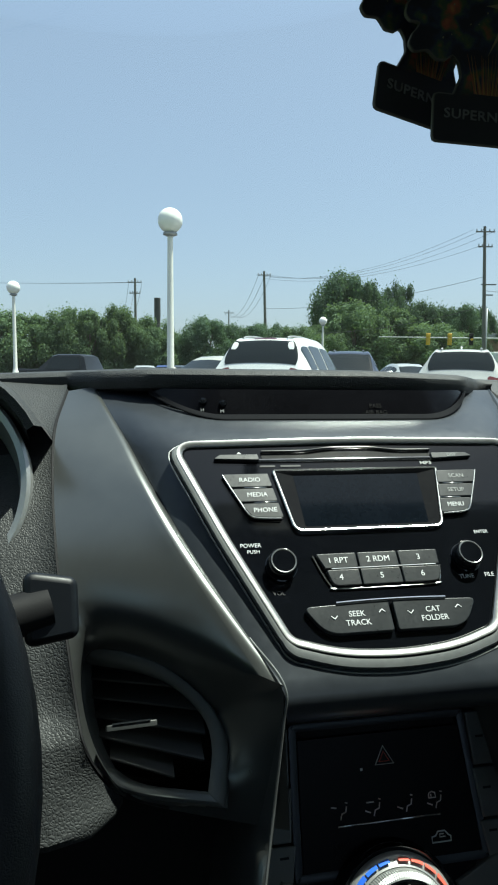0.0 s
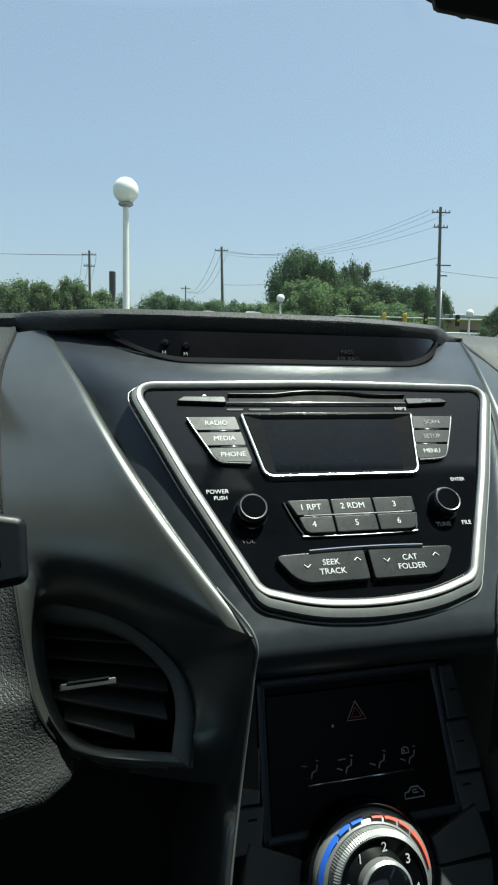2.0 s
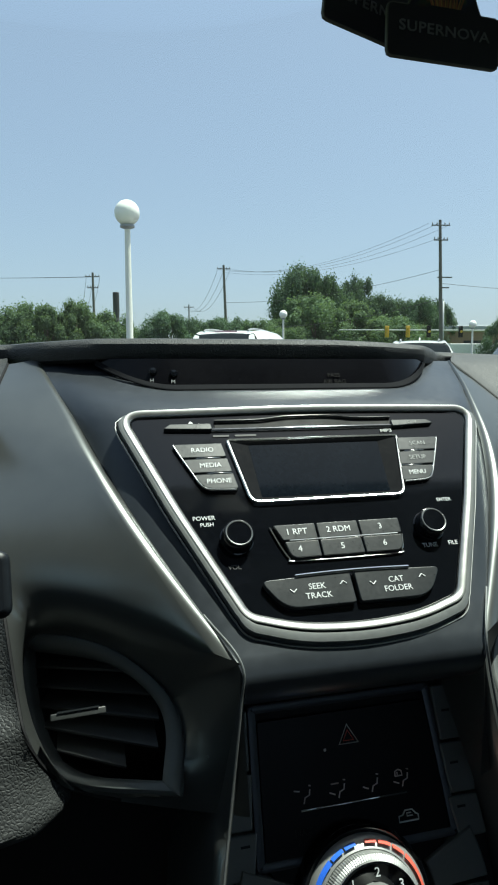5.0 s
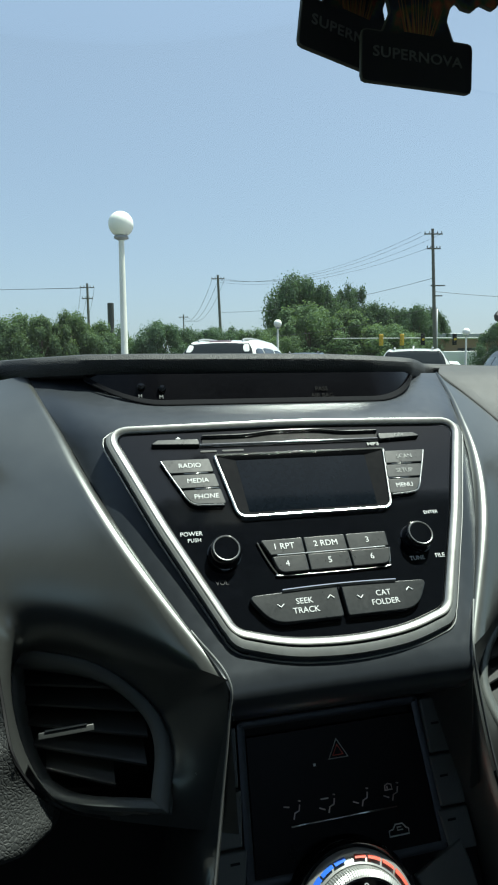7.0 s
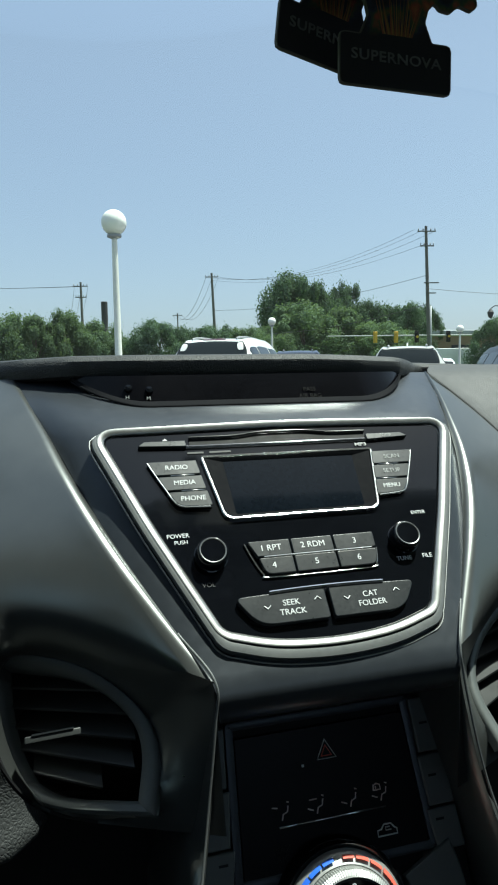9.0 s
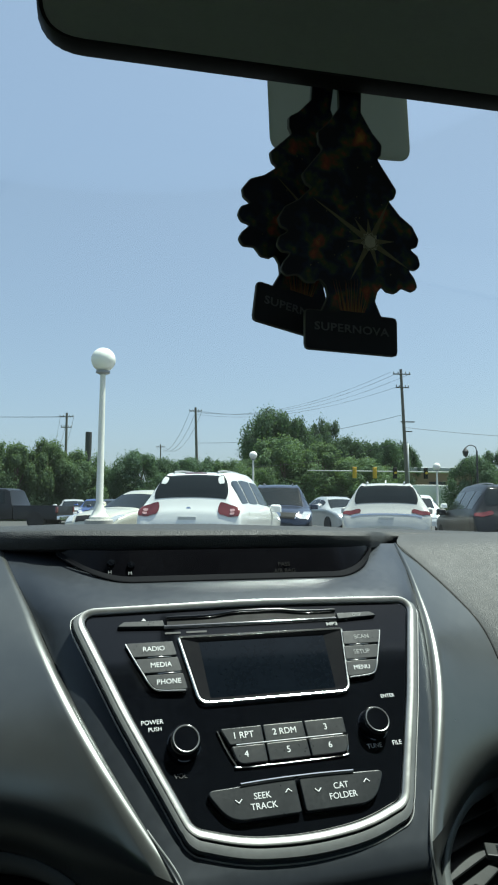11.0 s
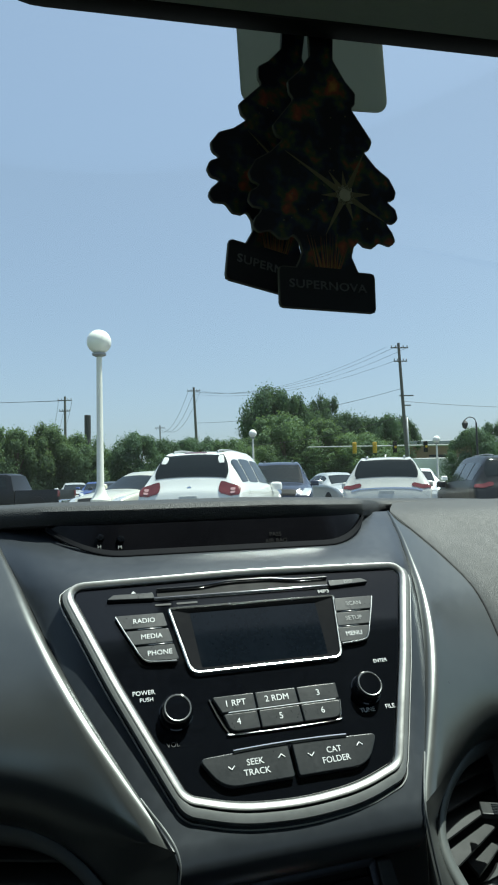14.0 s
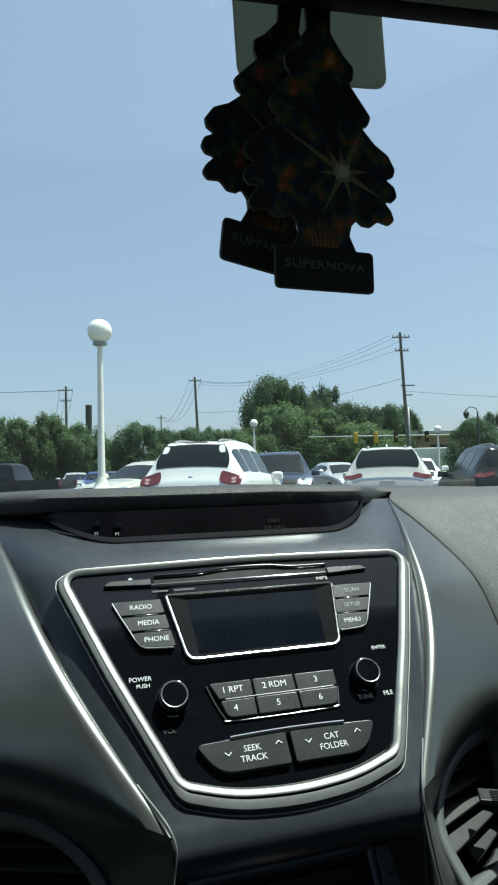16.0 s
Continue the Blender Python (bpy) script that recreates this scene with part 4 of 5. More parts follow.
        lettering(t, 0.0075, m @ Matrix.Translation((0.0222 * math.cos(a), 0.0222 * math.sin(a), 0.0288)), M_WHITE, k2)
    part("fan_grip", lathe([(0.0168, 0.024), (0.0166, 0.0335), (0.0150, 0.0350), (0.0145, 0.0345)], 60, m), M_SILVER_MATT, c, "knurled silver fan knob")
    part("fan_cap", lathe([(0.0146, 0.033), (0.0140, 0.0360), (0.0100, 0.0375), (0.0003, 0.0380)], 48, m), M_PIANO, c)


climate()


# ---------- driver's side ----------
def steering_wheel():
    w = thing("steering_wheel", (-0.397, -0.20, 0.94), label="dark leather-covered steering wheel", category="steering wheel")
    m = pose(-0.397, -0.20, 0.940, 68)
    n = 72
    bm = tube([m @ Vector((0.176 * math.cos(2 * math.pi * k / n), 0.176 * math.sin(2 * math.pi * k / n), 0)) for k in range(n)], 0.0155, 14, closed=True)
    part("rim", bm, M_RUBBER, w, "dark leather rim")
    part("hub", prism(rounded([(-0.075, -0.06), (0.075, -0.06), (0.085, 0.05), (-0.085, 0.05)], 0.03, 6), -0.03, 0.0, 0.01, m @ Matrix.Translation((0, 0, -0.03))), M_BLACK, w)
    for a in (180, 0, 270):
        d = Vector((math.cos(radians(a)), math.sin(radians(a)), 0))
        part("spoke", tube([m @ (d * 0.07 + Vector((0, 0, -0.035))), m @ (d * 0.172)], 0.014, 8), M_BLACK, w)
    part("column", tube([(-0.385, -0.14, 0.935), (-0.385, 0.10, 0.86)], 0.05, 16), M_BLACK, w)
    s = thing("wiper_stalk", (-0.30, -0.10, 0.955), label="black wiper stalk with a broad paddle end", category="control stalk")
    part("arm", tube([(-0.345, -0.125, 0.945), (-0.26, -0.095, 0.960), (-0.215, -0.080, 0.967)], 0.0115, 12), M_BLACK, s)
    m = pose(-0.2145, -0.078, 0.966, 72, 0, 8)
    part("paddle", prism(rounded([(-0.014, -0.020), (0.014, -0.017), (0.014, 0.014), (-0.014, 0.020)], 0.006, 5), -0.009, 0.009, 0.004, m), M_PADDLE, s, "broad dark end")


def cluster():
    c = thing("instrument_cluster", (-0.36, 0.10, 0.98), label="round instrument dial in a silver ring under a dark hood", category="instrument cluster")
    m = pose(-0.3370, 0.075, 1.005, 66)
    part("dial_ring", lathe([(0.094, -0.03), (0.094, 0.004), (0.0915, 0.0065), (0.087, 0.004), (0.080, -0.03)], 64, m, caps=False), M_SILVER_MATT, c, "satin silver ring")
    f = part("dial_face", lathe([(0.081, -0.028), (0.0805, -0.026), (0.001, -0.026)], 48, m), M_BLACK, c, "black dial face")
    lettering("40", 0.011, m @ Matrix.Translation((0.062, -0.028, -0.0255)), M_DIM, f)
    # hood over the dial
    rows = []
    for k in range(25):
        a = radians(24 + 164 * k / 24)
        r0 = 0.1
        row = []
        for dz, dr in ((-0.06, 0.020), (-0.02, 0.016), (0.018, 0.012), (0.026, 0.007), (0.022, 0.001), (-0.03, -0.002)):
            row.append(m @ Vector(((r0 + dr) * math.cos(a) - (0.07 if math.cos(a) < 0 else 0), (r0 + dr) * 0.90 * math.sin(a), dz)))
        rows.append(row)
    part("hood", sheet(rows), M_PAD, c, "dark grained hood")


steering_wheel()
cluster()


# ---------- mirror and what hangs from it ----------
def mirror():
    r = thing("rear_view_mirror", (-0.04, -0.16, 1.32), label="wide black-framed rear-view mirror", category="mirror")
    m = pose(-0.0400, -0.1700, 1.3560, 90 + 8, 0, -8)
    o = rounded([(-0.136, -0.030), (0.136, -0.036), (0.136, 0.036), (-0.130, 0.034)], [0.022, 0.022, 0.022, 0.028], 8)
    part("housing", loops(bmesh.new(), [[m @ Vector((x, y, z)) for x, y in inset(o, d)] for d, z in
                                       ((0.0025, 0.0045), (0.0008, 0.0055), (0.0, 0.004), (-0.001, -0.004), (0.006, -0.016), (0.02, -0.026), (0.030, -0.028))], True, False, True), M_BLACK, r, "black housing")
    part("glass", prism(inset(o, 0.0026), -0.001, 0.0042, 0, m), M_MIRROR, r, "mirror glass")
    part("stem", tube([m @ Vector((0.04, 0.01, -0.02)), (0.0, -0.10, 1.40), (0.0, -0.06, 1.415)], 0.010, 10), M_BLACK, r)


def tree_outline():
    """A stylised fir: tiers of rounded lobes over a short trunk and a rectangular base."""
    right = [(0.0030, 0.150), (0.0060, 0.142), (0.0050, 0.1165), (0.0105, 0.108), (0.0150, 0.1035), (0.0145, 0.0985), (0.0125, 0.0965), (0.0180, 0.089), (0.0220, 0.0835),
             (0.0205, 0.0795), (0.0175, 0.0785), (0.0235, 0.072), (0.0295, 0.068), (0.0325, 0.0625), (0.0315, 0.0585), (0.0275, 0.0572), (0.0320, 0.0535), (0.0330, 0.0490), (0.0310, 0.0462), (0.0265, 0.0465),
             (0.0300, 0.0415), (0.0315, 0.0370), (0.0290, 0.0345), (0.0240, 0.0360), (0.0205, 0.0325), (0.0165, 0.0330), (0.0145, 0.0355), (0.0118, 0.0320),
             (0.0122, 0.0270), (0.0150, 0.0205), (0.0155, 0.0195), (0.0240, 0.0195), (0.0240, 0.0)]
    pts = right + [(-x, y) for x, y in right[::-1]]
    pts = [(x * (1.20 if 0.03 < y < 0.16 else 1.05), y + max(0.0, y - 0.062) * 0.16) for x, y in pts]
    return [tuple(p) for p in rounded(pts, 0.0022, 2)]


def supernova(name):
    """Printed card: black with coloured clouds, a pale star with rays and a glow over the trunk."""
    m = mat(name, (0.006, 0.007, 0.012), 0.45, vary=0.3, patch=0.01)
    nt, N = m.node_tree, m.node_tree.nodes
    b = N["Principled BSDF"]
    co = next(n for n in N if n.type == "TEX_COORD")
    sep = N.new("ShaderNodeSeparateXYZ")
    nt.links.new(co.outputs["Object"], sep.inputs[0])
    noise_t = N.new("ShaderNodeTexNoise")
    noise_t.inputs["Scale"].default_value, noise_t.inputs["Detail"].default_value = 78, 5
    nt.links.new(co.outputs["Object"], noise_t.inputs["Vector"])
    ramp = N.new("ShaderNodeValToRGB")
    e = ramp.color_ramp.elements
    e[0].position, e[0].color = 0.47, (0.004, 0.005, 0.012, 1)
    e[1].position, e[1].color = 0.76, (0.50, 0.28, 0.06, 1)
    for p, c in ((0.52, (0.011, 0.018, 0.045, 1)), (0.58, (0.045, 0.075, 0.025, 1)), (0.64, (0.27, 0.055, 0.03, 1))):
        x = e.new(p)
        x.color = c
    nt.links.new(noise_t.outputs["Fac"], ramp.inputs[0])
    # the cloud fades out towards the base card
    mask = N.new("ShaderNodeMapRange")
    mask.inputs["From Min"].default_value, mask.inputs["From Max"].default_value = 0.019, 0.024
    nt.links.new(sep.outputs["Z"], mask.inputs["Value"])
    mixc = N.new("ShaderNodeMix")
    mixc.data_type = "RGBA"
    mixc.inputs[6].default_value = (0.005, 0.005, 0.008, 1)
    nt.links.new(mask.outputs[0], mixc.inputs[0])
    nt.links.new(ramp.outputs[0], mixc.inputs[7])
    nt.links.new(mixc.outputs[2], b.inputs["Base Color"])
    return m


M_NOVA = supernova("black card printed with a coloured star cloud")
M_NOVAEDGE = mat("card edge", (0.10, 0.095, 0.08), 0.8)
M_STAR = mat("pale yellow printing", (0.60, 0.56, 0.40), 0.5, vary=0.1, patch=0.005)
M_RAY = mat("dull yellow printing", (0.20, 0.175, 0.09), 0.5, vary=0.2, patch=0.005)


def freshener(base, turn, lean):
    t = thing("air_freshener", base, label="black tree-shaped card air freshener printed with a star burst", category="air freshener", group="hanging air fresheners")
    t.matrix_world = CAR @ pose(*base, 0, lean, turn)
    BASE[t.name] = Vector((0, 0, 0))
    m = pose(0, 0, 0, 90)
    o = tree_outline()
    card = part("card", prism(o, -0.0008, 0.0008, 0.0002, m), M_NOVA, t, "printed card")
    sx, sy = 0.0105, 0.0575
    star = []
    for k in range(24):
        a = math.pi * 2 * k / 24
        star.append((sx + (0.0054 if k % 2 else 0.0042) * math.cos(a), sy + (0.0054 if k % 2 else 0.0042) * math.sin(a)))
    part("star", prism(star, 0.0008, 0.0010, 0, m), M_STAR, card, "pale star")
    for a, ln in ((150, 0.036), (128, 0.014), (64, 0.026), (95, 0.012), (-27, 0.025), (-118, 0.024), (-72, 0.013), (8, 0.014), (186, 0.013)):
        d = Vector((math.cos(radians(a)), math.sin(radians(a))))
        q = Vector((-d.y, d.x))
        c0 = Vector((sx, sy)) + d * 0.003
        c1 = Vector((sx, sy)) + d * ln
        part("ray", prism([tuple(c0 - q * 0.0016), tuple(c0 + q * 0.0016), tuple(c1)], 0.0008, 0.0010, 0, m), M_RAY, card)
    rg = random.Random(int(turn * 7) + 3)
    for k in range(22):
        x0 = 0.00062 * (k - 10.5)
        x1, y1 = x0 * rg.uniform(1.3, 1.9), rg.uniform(0.029, 0.038)
        part("glow_streak", prism([(x0, 0.0205), (x0 + rg.uniform(0.0003, 0.0007), 0.0205), (x1, y1)], 0.0008, 0.00095, 0, m), mat_streak[k % 3], card)
    for k in range(26):
        x0, y0, r0 = rg.uniform(-0.026, 0.026), rg.uniform(0.036, 0.10), rg.uniform(0.00025, 0.0006)
        if abs(x0) < 0.034 - 0.3 * (y0 - 0.03):
            part("speck", prism([(x0 - r0, y0), (x0, y0 - r0), (x0 + r0, y0), (x0, y0 + r0)], 0.0008, 0.00095, 0, m), M_RAY, card)
    # the cut edge's pale colour stands for sky light on it
    part("edge", band(inset(o, -0.0002), [(0, -0.0008), (0, 0.0008), (0.0005, 0.0009), (0.0005, -0.0008)], m), M_NOVAEDGE, card, "cut card edge, coloured pale for sky light")
    lettering("SUPERNOVA", 0.0056, m @ Matrix.Translation((0, 0.0115, 0.0010)), M_TEXT, card, spacing=1.05, wide=1.25, bold=0.00003)
    part("cord", tube([(0, 0, 0.150), (0.001, 0.001, 0.165), (0, 0, 0.185)], 0.0007, 5), M_DIM, t, "thin elastic cord")


mat_streak = [mat("rust printing", (0.28, 0.085, 0.035), 0.5), mat("amber printing", (0.32, 0.18, 0.05), 0.5), mat("ochre printing", (0.20, 0.11, 0.03), 0.5)]
mirror()
freshener((-0.0205, -0.1585, 1.1905), 2, 0)
freshener((-0.0455, -0.1480, 1.2010), 12, 7)
tag = thing("hanging_tag", (-0.025, -0.143, 1.29), label="plain grey plastic tag with rounded corners", category="tag")
part("plate", prism(rounded([(-0.0425, 0), (0.0425, 0), (0.0425, 0.10), (-0.0425, 0.10)], 0.008, 6), -0.0006, 0.0006, 0.0002, pose(-0.0062, -0.1200, 1.3150, 90, -2.5, -4)), M_TAG, tag)


# ---------- outside: ground ----------
g = thing("ground", (0, 0, 0), Matrix(), kind="structure", label="grey asphalt parking lot", category="ground")
part("asphalt", sheet([[(x, y, 0) for x in np.linspace(-900, 900, 7)] for y in np.linspace(-900, 900, 7)]), M_ASPHALT, g)
gv = thing("verge", (0, 70, 0.05), Matrix(), kind="structure", label="mown grass strip behind the parking lot", category="grass")
part("turf", block(-190, 190, 47, 190, 0.0, 0.12, 0.05), M_GRASS, gv)
gs = thing("lawn", (-8, -6, 0.05), Matrix(), kind="structure", label="green grass beside the parked car", category="grass")
part("turf", block(-30, 30, -30, -5, 0.0, 0.12, 0.05), M_GRASS, gs)
part("turf", block(-60, -3.5, -5, 5, 0.0, 0.12, 0.05), M_GRASS, gs)


# ---------- parked cars ----------
SUV = [(0.00, 0.42, 0.66, 0.72, 0.74, 0.78, 0.62), (0.03, 0.32, 0.76, 0.84, 0.84, 0.87, 0.70), (0.08, 0.28, 0.92, 0.98, 0.88, 0.905, 0.74), (0.15, 0.28, 1.01, 1.10, 0.90, 0.915, 0.73),
       (0.30, 0.28, 1.03, 1.40, 0.91, 0.92, 0.66), (0.44, 0.28, 1.03, 1.60, 0.91, 0.925, 0.60), (0.62, 0.28, 1.03, 1.665, 0.91, 0.925, 0.585), (1.2, 0.28, 1.02, 1.70, 0.91, 0.925, 0.59),
       (2.2, 0.28, 1.00, 1.69, 0.91, 0.925, 0.61), (2.75, 0.28, 0.99, 1.60, 0.91, 0.925, 0.63), (3.45, 0.28, 0.97, 1.08, 0.91, 0.92, 0.72), (3.9, 0.28, 0.93, 1.02, 0.90, 0.91, 0.72),
       (4.35, 0.28, 0.84, 0.92, 0.87, 0.88, 0.66), (4.55, 0.30, 0.70, 0.78, 0.80, 0.80, 0.55), (4.62, 0.42, 0.58, 0.62, 0.68, 0.68, 0.45)]
SEDAN = [(0.00, 0.38, 0.60, 0.66, 0.70, 0.74, 0.60), (0.03, 0.30, 0.72, 0.80, 0.80, 0.84, 0.68), (0.08, 0.25, 0.84, 0.92, 0.84, 0.87, 0.70), (0.18, 0.25, 0.92, 1.01, 0.86, 0.88, 0.72),
         (0.55, 0.25, 0.94, 1.05, 0.87, 0.89, 0.68), (0.85, 0.25, 0.95, 1.20, 0.88, 0.90, 0.62), (1.30, 0.25, 0.95, 1.38, 0.88, 0.90, 0.55), (1.8, 0.25, 0.95, 1.43, 0.88, 0.90, 0.54),
         (2.4, 0.25, 0.94, 1.41, 0.88, 0.90, 0.56), (2.75, 0.25, 0.93, 1.32, 0.88, 0.90, 0.58), (3.45, 0.25, 0.90, 0.98, 0.88, 0.89, 0.70), (3.95, 0.25, 0.84, 0.92, 0.87, 0.88, 0.70),
         (4.40, 0.25, 0.74, 0.82, 0.84, 0.85, 0.64), (4.58, 0.28, 0.62, 0.70, 0.78, 0.78, 0.52), (4.64, 0.38, 0.52, 0.56, 0.66, 0.66, 0.45)]


class Body:
    """A car's skin over station rows; s runs along the stations, r over the ring from sill to sill."""

    def __init__(self, rows, sx=1.0, sy=1.0, sz=1.0):
        self.p = []
        for y, zb, zc, zt, wl, wb, wt in rows:
            half = [(-wl, zb), (-wb - 0.012, zb * 0.45 + zc * 0.55), (-wb, zc), (-wt, zt - 0.05), (-wt * 0.72, zt - 0.006)]
            ring = half + [(0, zt + 0.012)] + [(-a, b) for a, b in half[::-1]]
            self.p.append([Vector((a * sx, y * sy, b * sz)) for a, b in ring])
        self.n, self.m = len(self.p) - 1, 10

    @staticmethod
    def cr(q, t):
        a, b, c, d = q
        return 0.5 * (2 * b + (c - a) * t + (2 * a - 5 * b + 4 * c - d) * t * t + (3 * b - a - 3 * c + d) * t ** 3)

    def at(self, s, r):
        def pick(row, r):
            i = min(int(r), self.m - 1)
            q = [row[max(0, min(self.m, i + k))] for k in (-1, 0, 1, 2)]
            return self.cr(q, r - i)
        i = min(int(s), self.n - 1)
        q = [pick(self.p[max(0, min(self.n, i + k))], r) for k in (-1, 0, 1, 2)]
        t = s - i
        return q[1].lerp(q[2], t) * 0.5 + self.cr(q, t) * 0.5

    def normal(self, s, r):
        e = 0.02
        n = (self.at(min(self.n, s + e), r) - self.at(max(0, s - e), r)).cross(self.at(s, min(self.m, r + e)) - self.at(s, max(0, r - e)))
        n.normalize()
        c = self.at(s, r)
        mid = Vector((0, c.y, 0.7))
        return n if n.dot(c - mid) > 0 or abs(c.x) < 0.3 and n.z > 0 else -n

    def skin(self):
        ss = np.linspace(0, self.n, self.n * 4 + 1)
        rs = np.linspace(0, self.m, 41)
        g = [[self.at(s, r) for r in rs] for s in ss]
        bm = sheet(g)
        for row in (g[0], g[-1]):
            bm.faces.new([bm.verts.new(p) for p in row])
        return bm

    def patch(self, s0, s1, r0, r1, off=0.006, n=10, m=14, pinch=0.0):
        g = []
        for i in range(n + 1):
            a = 2 * i / n - 1
            k = 1 - pinch * abs(a) ** 3.5
            rc, rh = (r0 + r1) / 2, (r1 - r0) / 2 * k
            row = []
            for j in range(m + 1):
                s, r = s0 + (s1 - s0) * i / n, rc + rh * (2 * j / m - 1)
                row.append(self.at(s, r) + self.normal(s, r) * off)
            g.append(row)
        return sheet(g, 0.004)


def parked_car(name, rows, m, material, label, category, group="parked cars", size=(1, 1, 1), lamps="slim", rails=False, plate=True, light_rear=None):
    c = thing(name, (0, 0, 0), m, label, category, group)
    BASE[c.name] = Vector((0, 0, 0))
    b = Body(rows, *size)
    sx, sy, sz = size
    body = part("body", b.skin(), material, c)
    suv = rows is SUV
    if suv:
        rg = part("rear_window", b.patch(3.45, 5.2, 2.98, 7.02, pinch=0.20, n=16), M_CARGLASS, c, "dark rear window")
    else:
        rg = part("rear_window", b.patch(4.3, 6.2, 3.15, 6.85, pinch=0.05), M_CARGLASS, c, "dark rear window")
    part("windscreen", b.patch(9.05, 10.0, 3.12, 6.88, pinch=0.05), M_CARGLASS, c, "dark windscreen")
    for s, (r0, r1) in ((-1, (2.20, 2.80)), (1, (7.20, 7.80))):
        for s0, s1 in (((5.0, 6.6), (6.72, 7.6), (7.68, 9.3)) if suv else ((5.6, 6.75), (6.85, 7.75), (7.83, 9.2))):
            part("side_window", b.patch(s0, s1, r0, r1, pinch=0.08, n=8, m=6), M_CARGLASS, c)
        part("tail_lamp", b.patch(*((1.90, 3.25) if lamps == "round" else (2.35, 3.05)), 2.05 if s < 0 else 6.0, 4.0 if s < 0 else 7.95, 0.012, pinch=0.15), M_TAIL, c, "red tail lamp")
        if light_rear:
            for s0, s1 in ((2.15, 2.50), (2.62, 2.98)):
                part("lamp_element", b.patch(s0, s1, 2.55 if s < 0 else 7.0, 3.0 if s < 0 else 7.45, 0.02, n=8, m=8, pinch=0.5), M_TAILPALE, c, "pale round lamp element")
        part("headlamp", b.patch(11.6, 13.0, 2.1 if s < 0 else 7.0, 3.0 if s < 0 else 7.9, 0.010, pinch=0.12), M_CLEARLAMP, c, "clear headlamp")
        part("door_mirror", block(-0.12, 0.12, -0.07, 0.07, -0.08, 0.08, 0.06, Matrix.Translation((s * 1.02 * sx, 3.02 * sy, 1.05 * sz))), material, c)
        for y in (0.85 * sy, 3.62 * sy):
            w = part("wheel", lathe([(0.20, -0.10), (0.31, -0.105), (0.345, -0.07), (0.345, 0.07), (0.31, 0.105), (0.20, 0.10)], 28, pose(s * 0.83 * sx, y, 0.345, 0, 90)), M_TYRE, c, "black tyre")
            part("rim", lathe([(0.205, -0.08), (0.21, 0.09 * 1.0), (0.17, 0.075), (0.05, 0.085), (0.001, 0.085)], 20, pose(s * 0.84 * sx, y, 0.345, 0, 90 * s)), M_STEEL, w)
        if rails:
            part("roof_rail", tube([b.at(t, 4.05 if s < 0 else 5.95) + Vector((0, 0, 0.035)) for t in np.linspace(5.6, 8.4, 10)], 0.016, 6), M_STEEL, c)
    if plate:
        part("number_plate", block(-0.155, 0.155, -0.01, 0.004, 0.0, 0.15, 0.0, Matrix.Translation((0, 0.045 * sy, 0.77 * sz))), M_PLATE, c)
    part("grille", b.patch(12.3, 13.3, 3.6, 6.4, 0.008, pinch=0.05), M_BLACK, c)
    part("rear_bumper", block(-0.80 * sx, 0.80 * sx, -0.05, 0.12, 0.42 * sz, 0.62 * sz, 0.03), material if not light_rear else light_rear, c)
    return c, b


P_WHITE = paint("white car paint", (0.78, 0.78, 0.75))
P_SILVER = paint("silver car paint", (0.50, 0.51, 0.50), 0.35)
P_WARMSILVER = paint("warm silver car paint", (0.56, 0.55, 0.51), 0.15)
P_NAVY = paint("navy car paint", (0.008, 0.014, 0.036), 0.2)
P_BLACK = mat("black car paint", (0.010, 0.011, 0.013), 0.32, spec=0.3, vary=0.04, patch=0.5, coat=0.15)
P_CREAM = paint("pale beige car paint", (0.55, 0.53, 0.44), 0.2)
P_BLUE = paint("blue car paint", (0.02, 0.05, 0.20), 0.3)
P_CHARCOAL = paint("charcoal car paint", (0.03, 0.035, 0.04), 0.3)

# white one just ahead, seen from behind
c, b = parked_car("white_suv", SUV, pose(-0.03, 10.85, 0, 0, 0, -17), P_WHITE, "white sport utility car with a dark rear window and two stickers", "car", rails=True, size=(0.97, 1, 1), lamps="round", light_rear=P_WHITE)
part("brake_lamp", b.patch(5.55, 5.85, 4.55, 5.45, 0.012, n=3, m=6), M_TAIL, c, "high red brake lamp")
for r0, r1, s0, s1 in ((3.30, 3.95, 4.35, 4.95), (6.05, 6.70, 4.35, 5.0)):
    part("sticker", b.patch(s0, s1, r0, r1, 0.012, n=5, m=5, pinch=0.3), M_WHITEWALL, c, "white sticker")
part("hatch_handle", block(-0.32, 0.32, -0.012, 0.01, -0.015, 0.015, 0.006, Matrix.Translation((0, 0.085, 0.955))), M_CHROME, c)
part("badge", lathe([(0.055, -0.01), (0.05, 0.008), (0.02, 0.01)], 16, pose(0, 0.12, 1.035, 78)), M_CHROME, c, "plain oval badge")
c, b = parked_car("silver_suv", SUV, pose(4.07, 13.2, 0, 0, 0, -17), P_WARMSILVER, "silver sport utility car seen from behind, with slim red lamps", "car", rails=True, size=(0.98, 0.95, 0.95))
part("lamp_bar", b.patch(1.9, 2.15, 3.0, 7.0, 0.006, n=2, m=12), M_CHROME, c)
part("roof_fin", prism([(-0.06, 0), (0.08, 0), (0.06, 0.07)], -0.015, 0.015, 0.004, Matrix.Translation(b.at(6.2, 5)) @ pose(0, 0, 0, 90, 0, 90)), P_SILVER, c)
c, b = parked_car("dark_suv", SUV, pose(6.60, 12.4, 0, 0, 0, -11), P_BLACK, "black sport utility car with red tail lamps", "car", rails=True, size=(1.0, 1.0, 0.93))
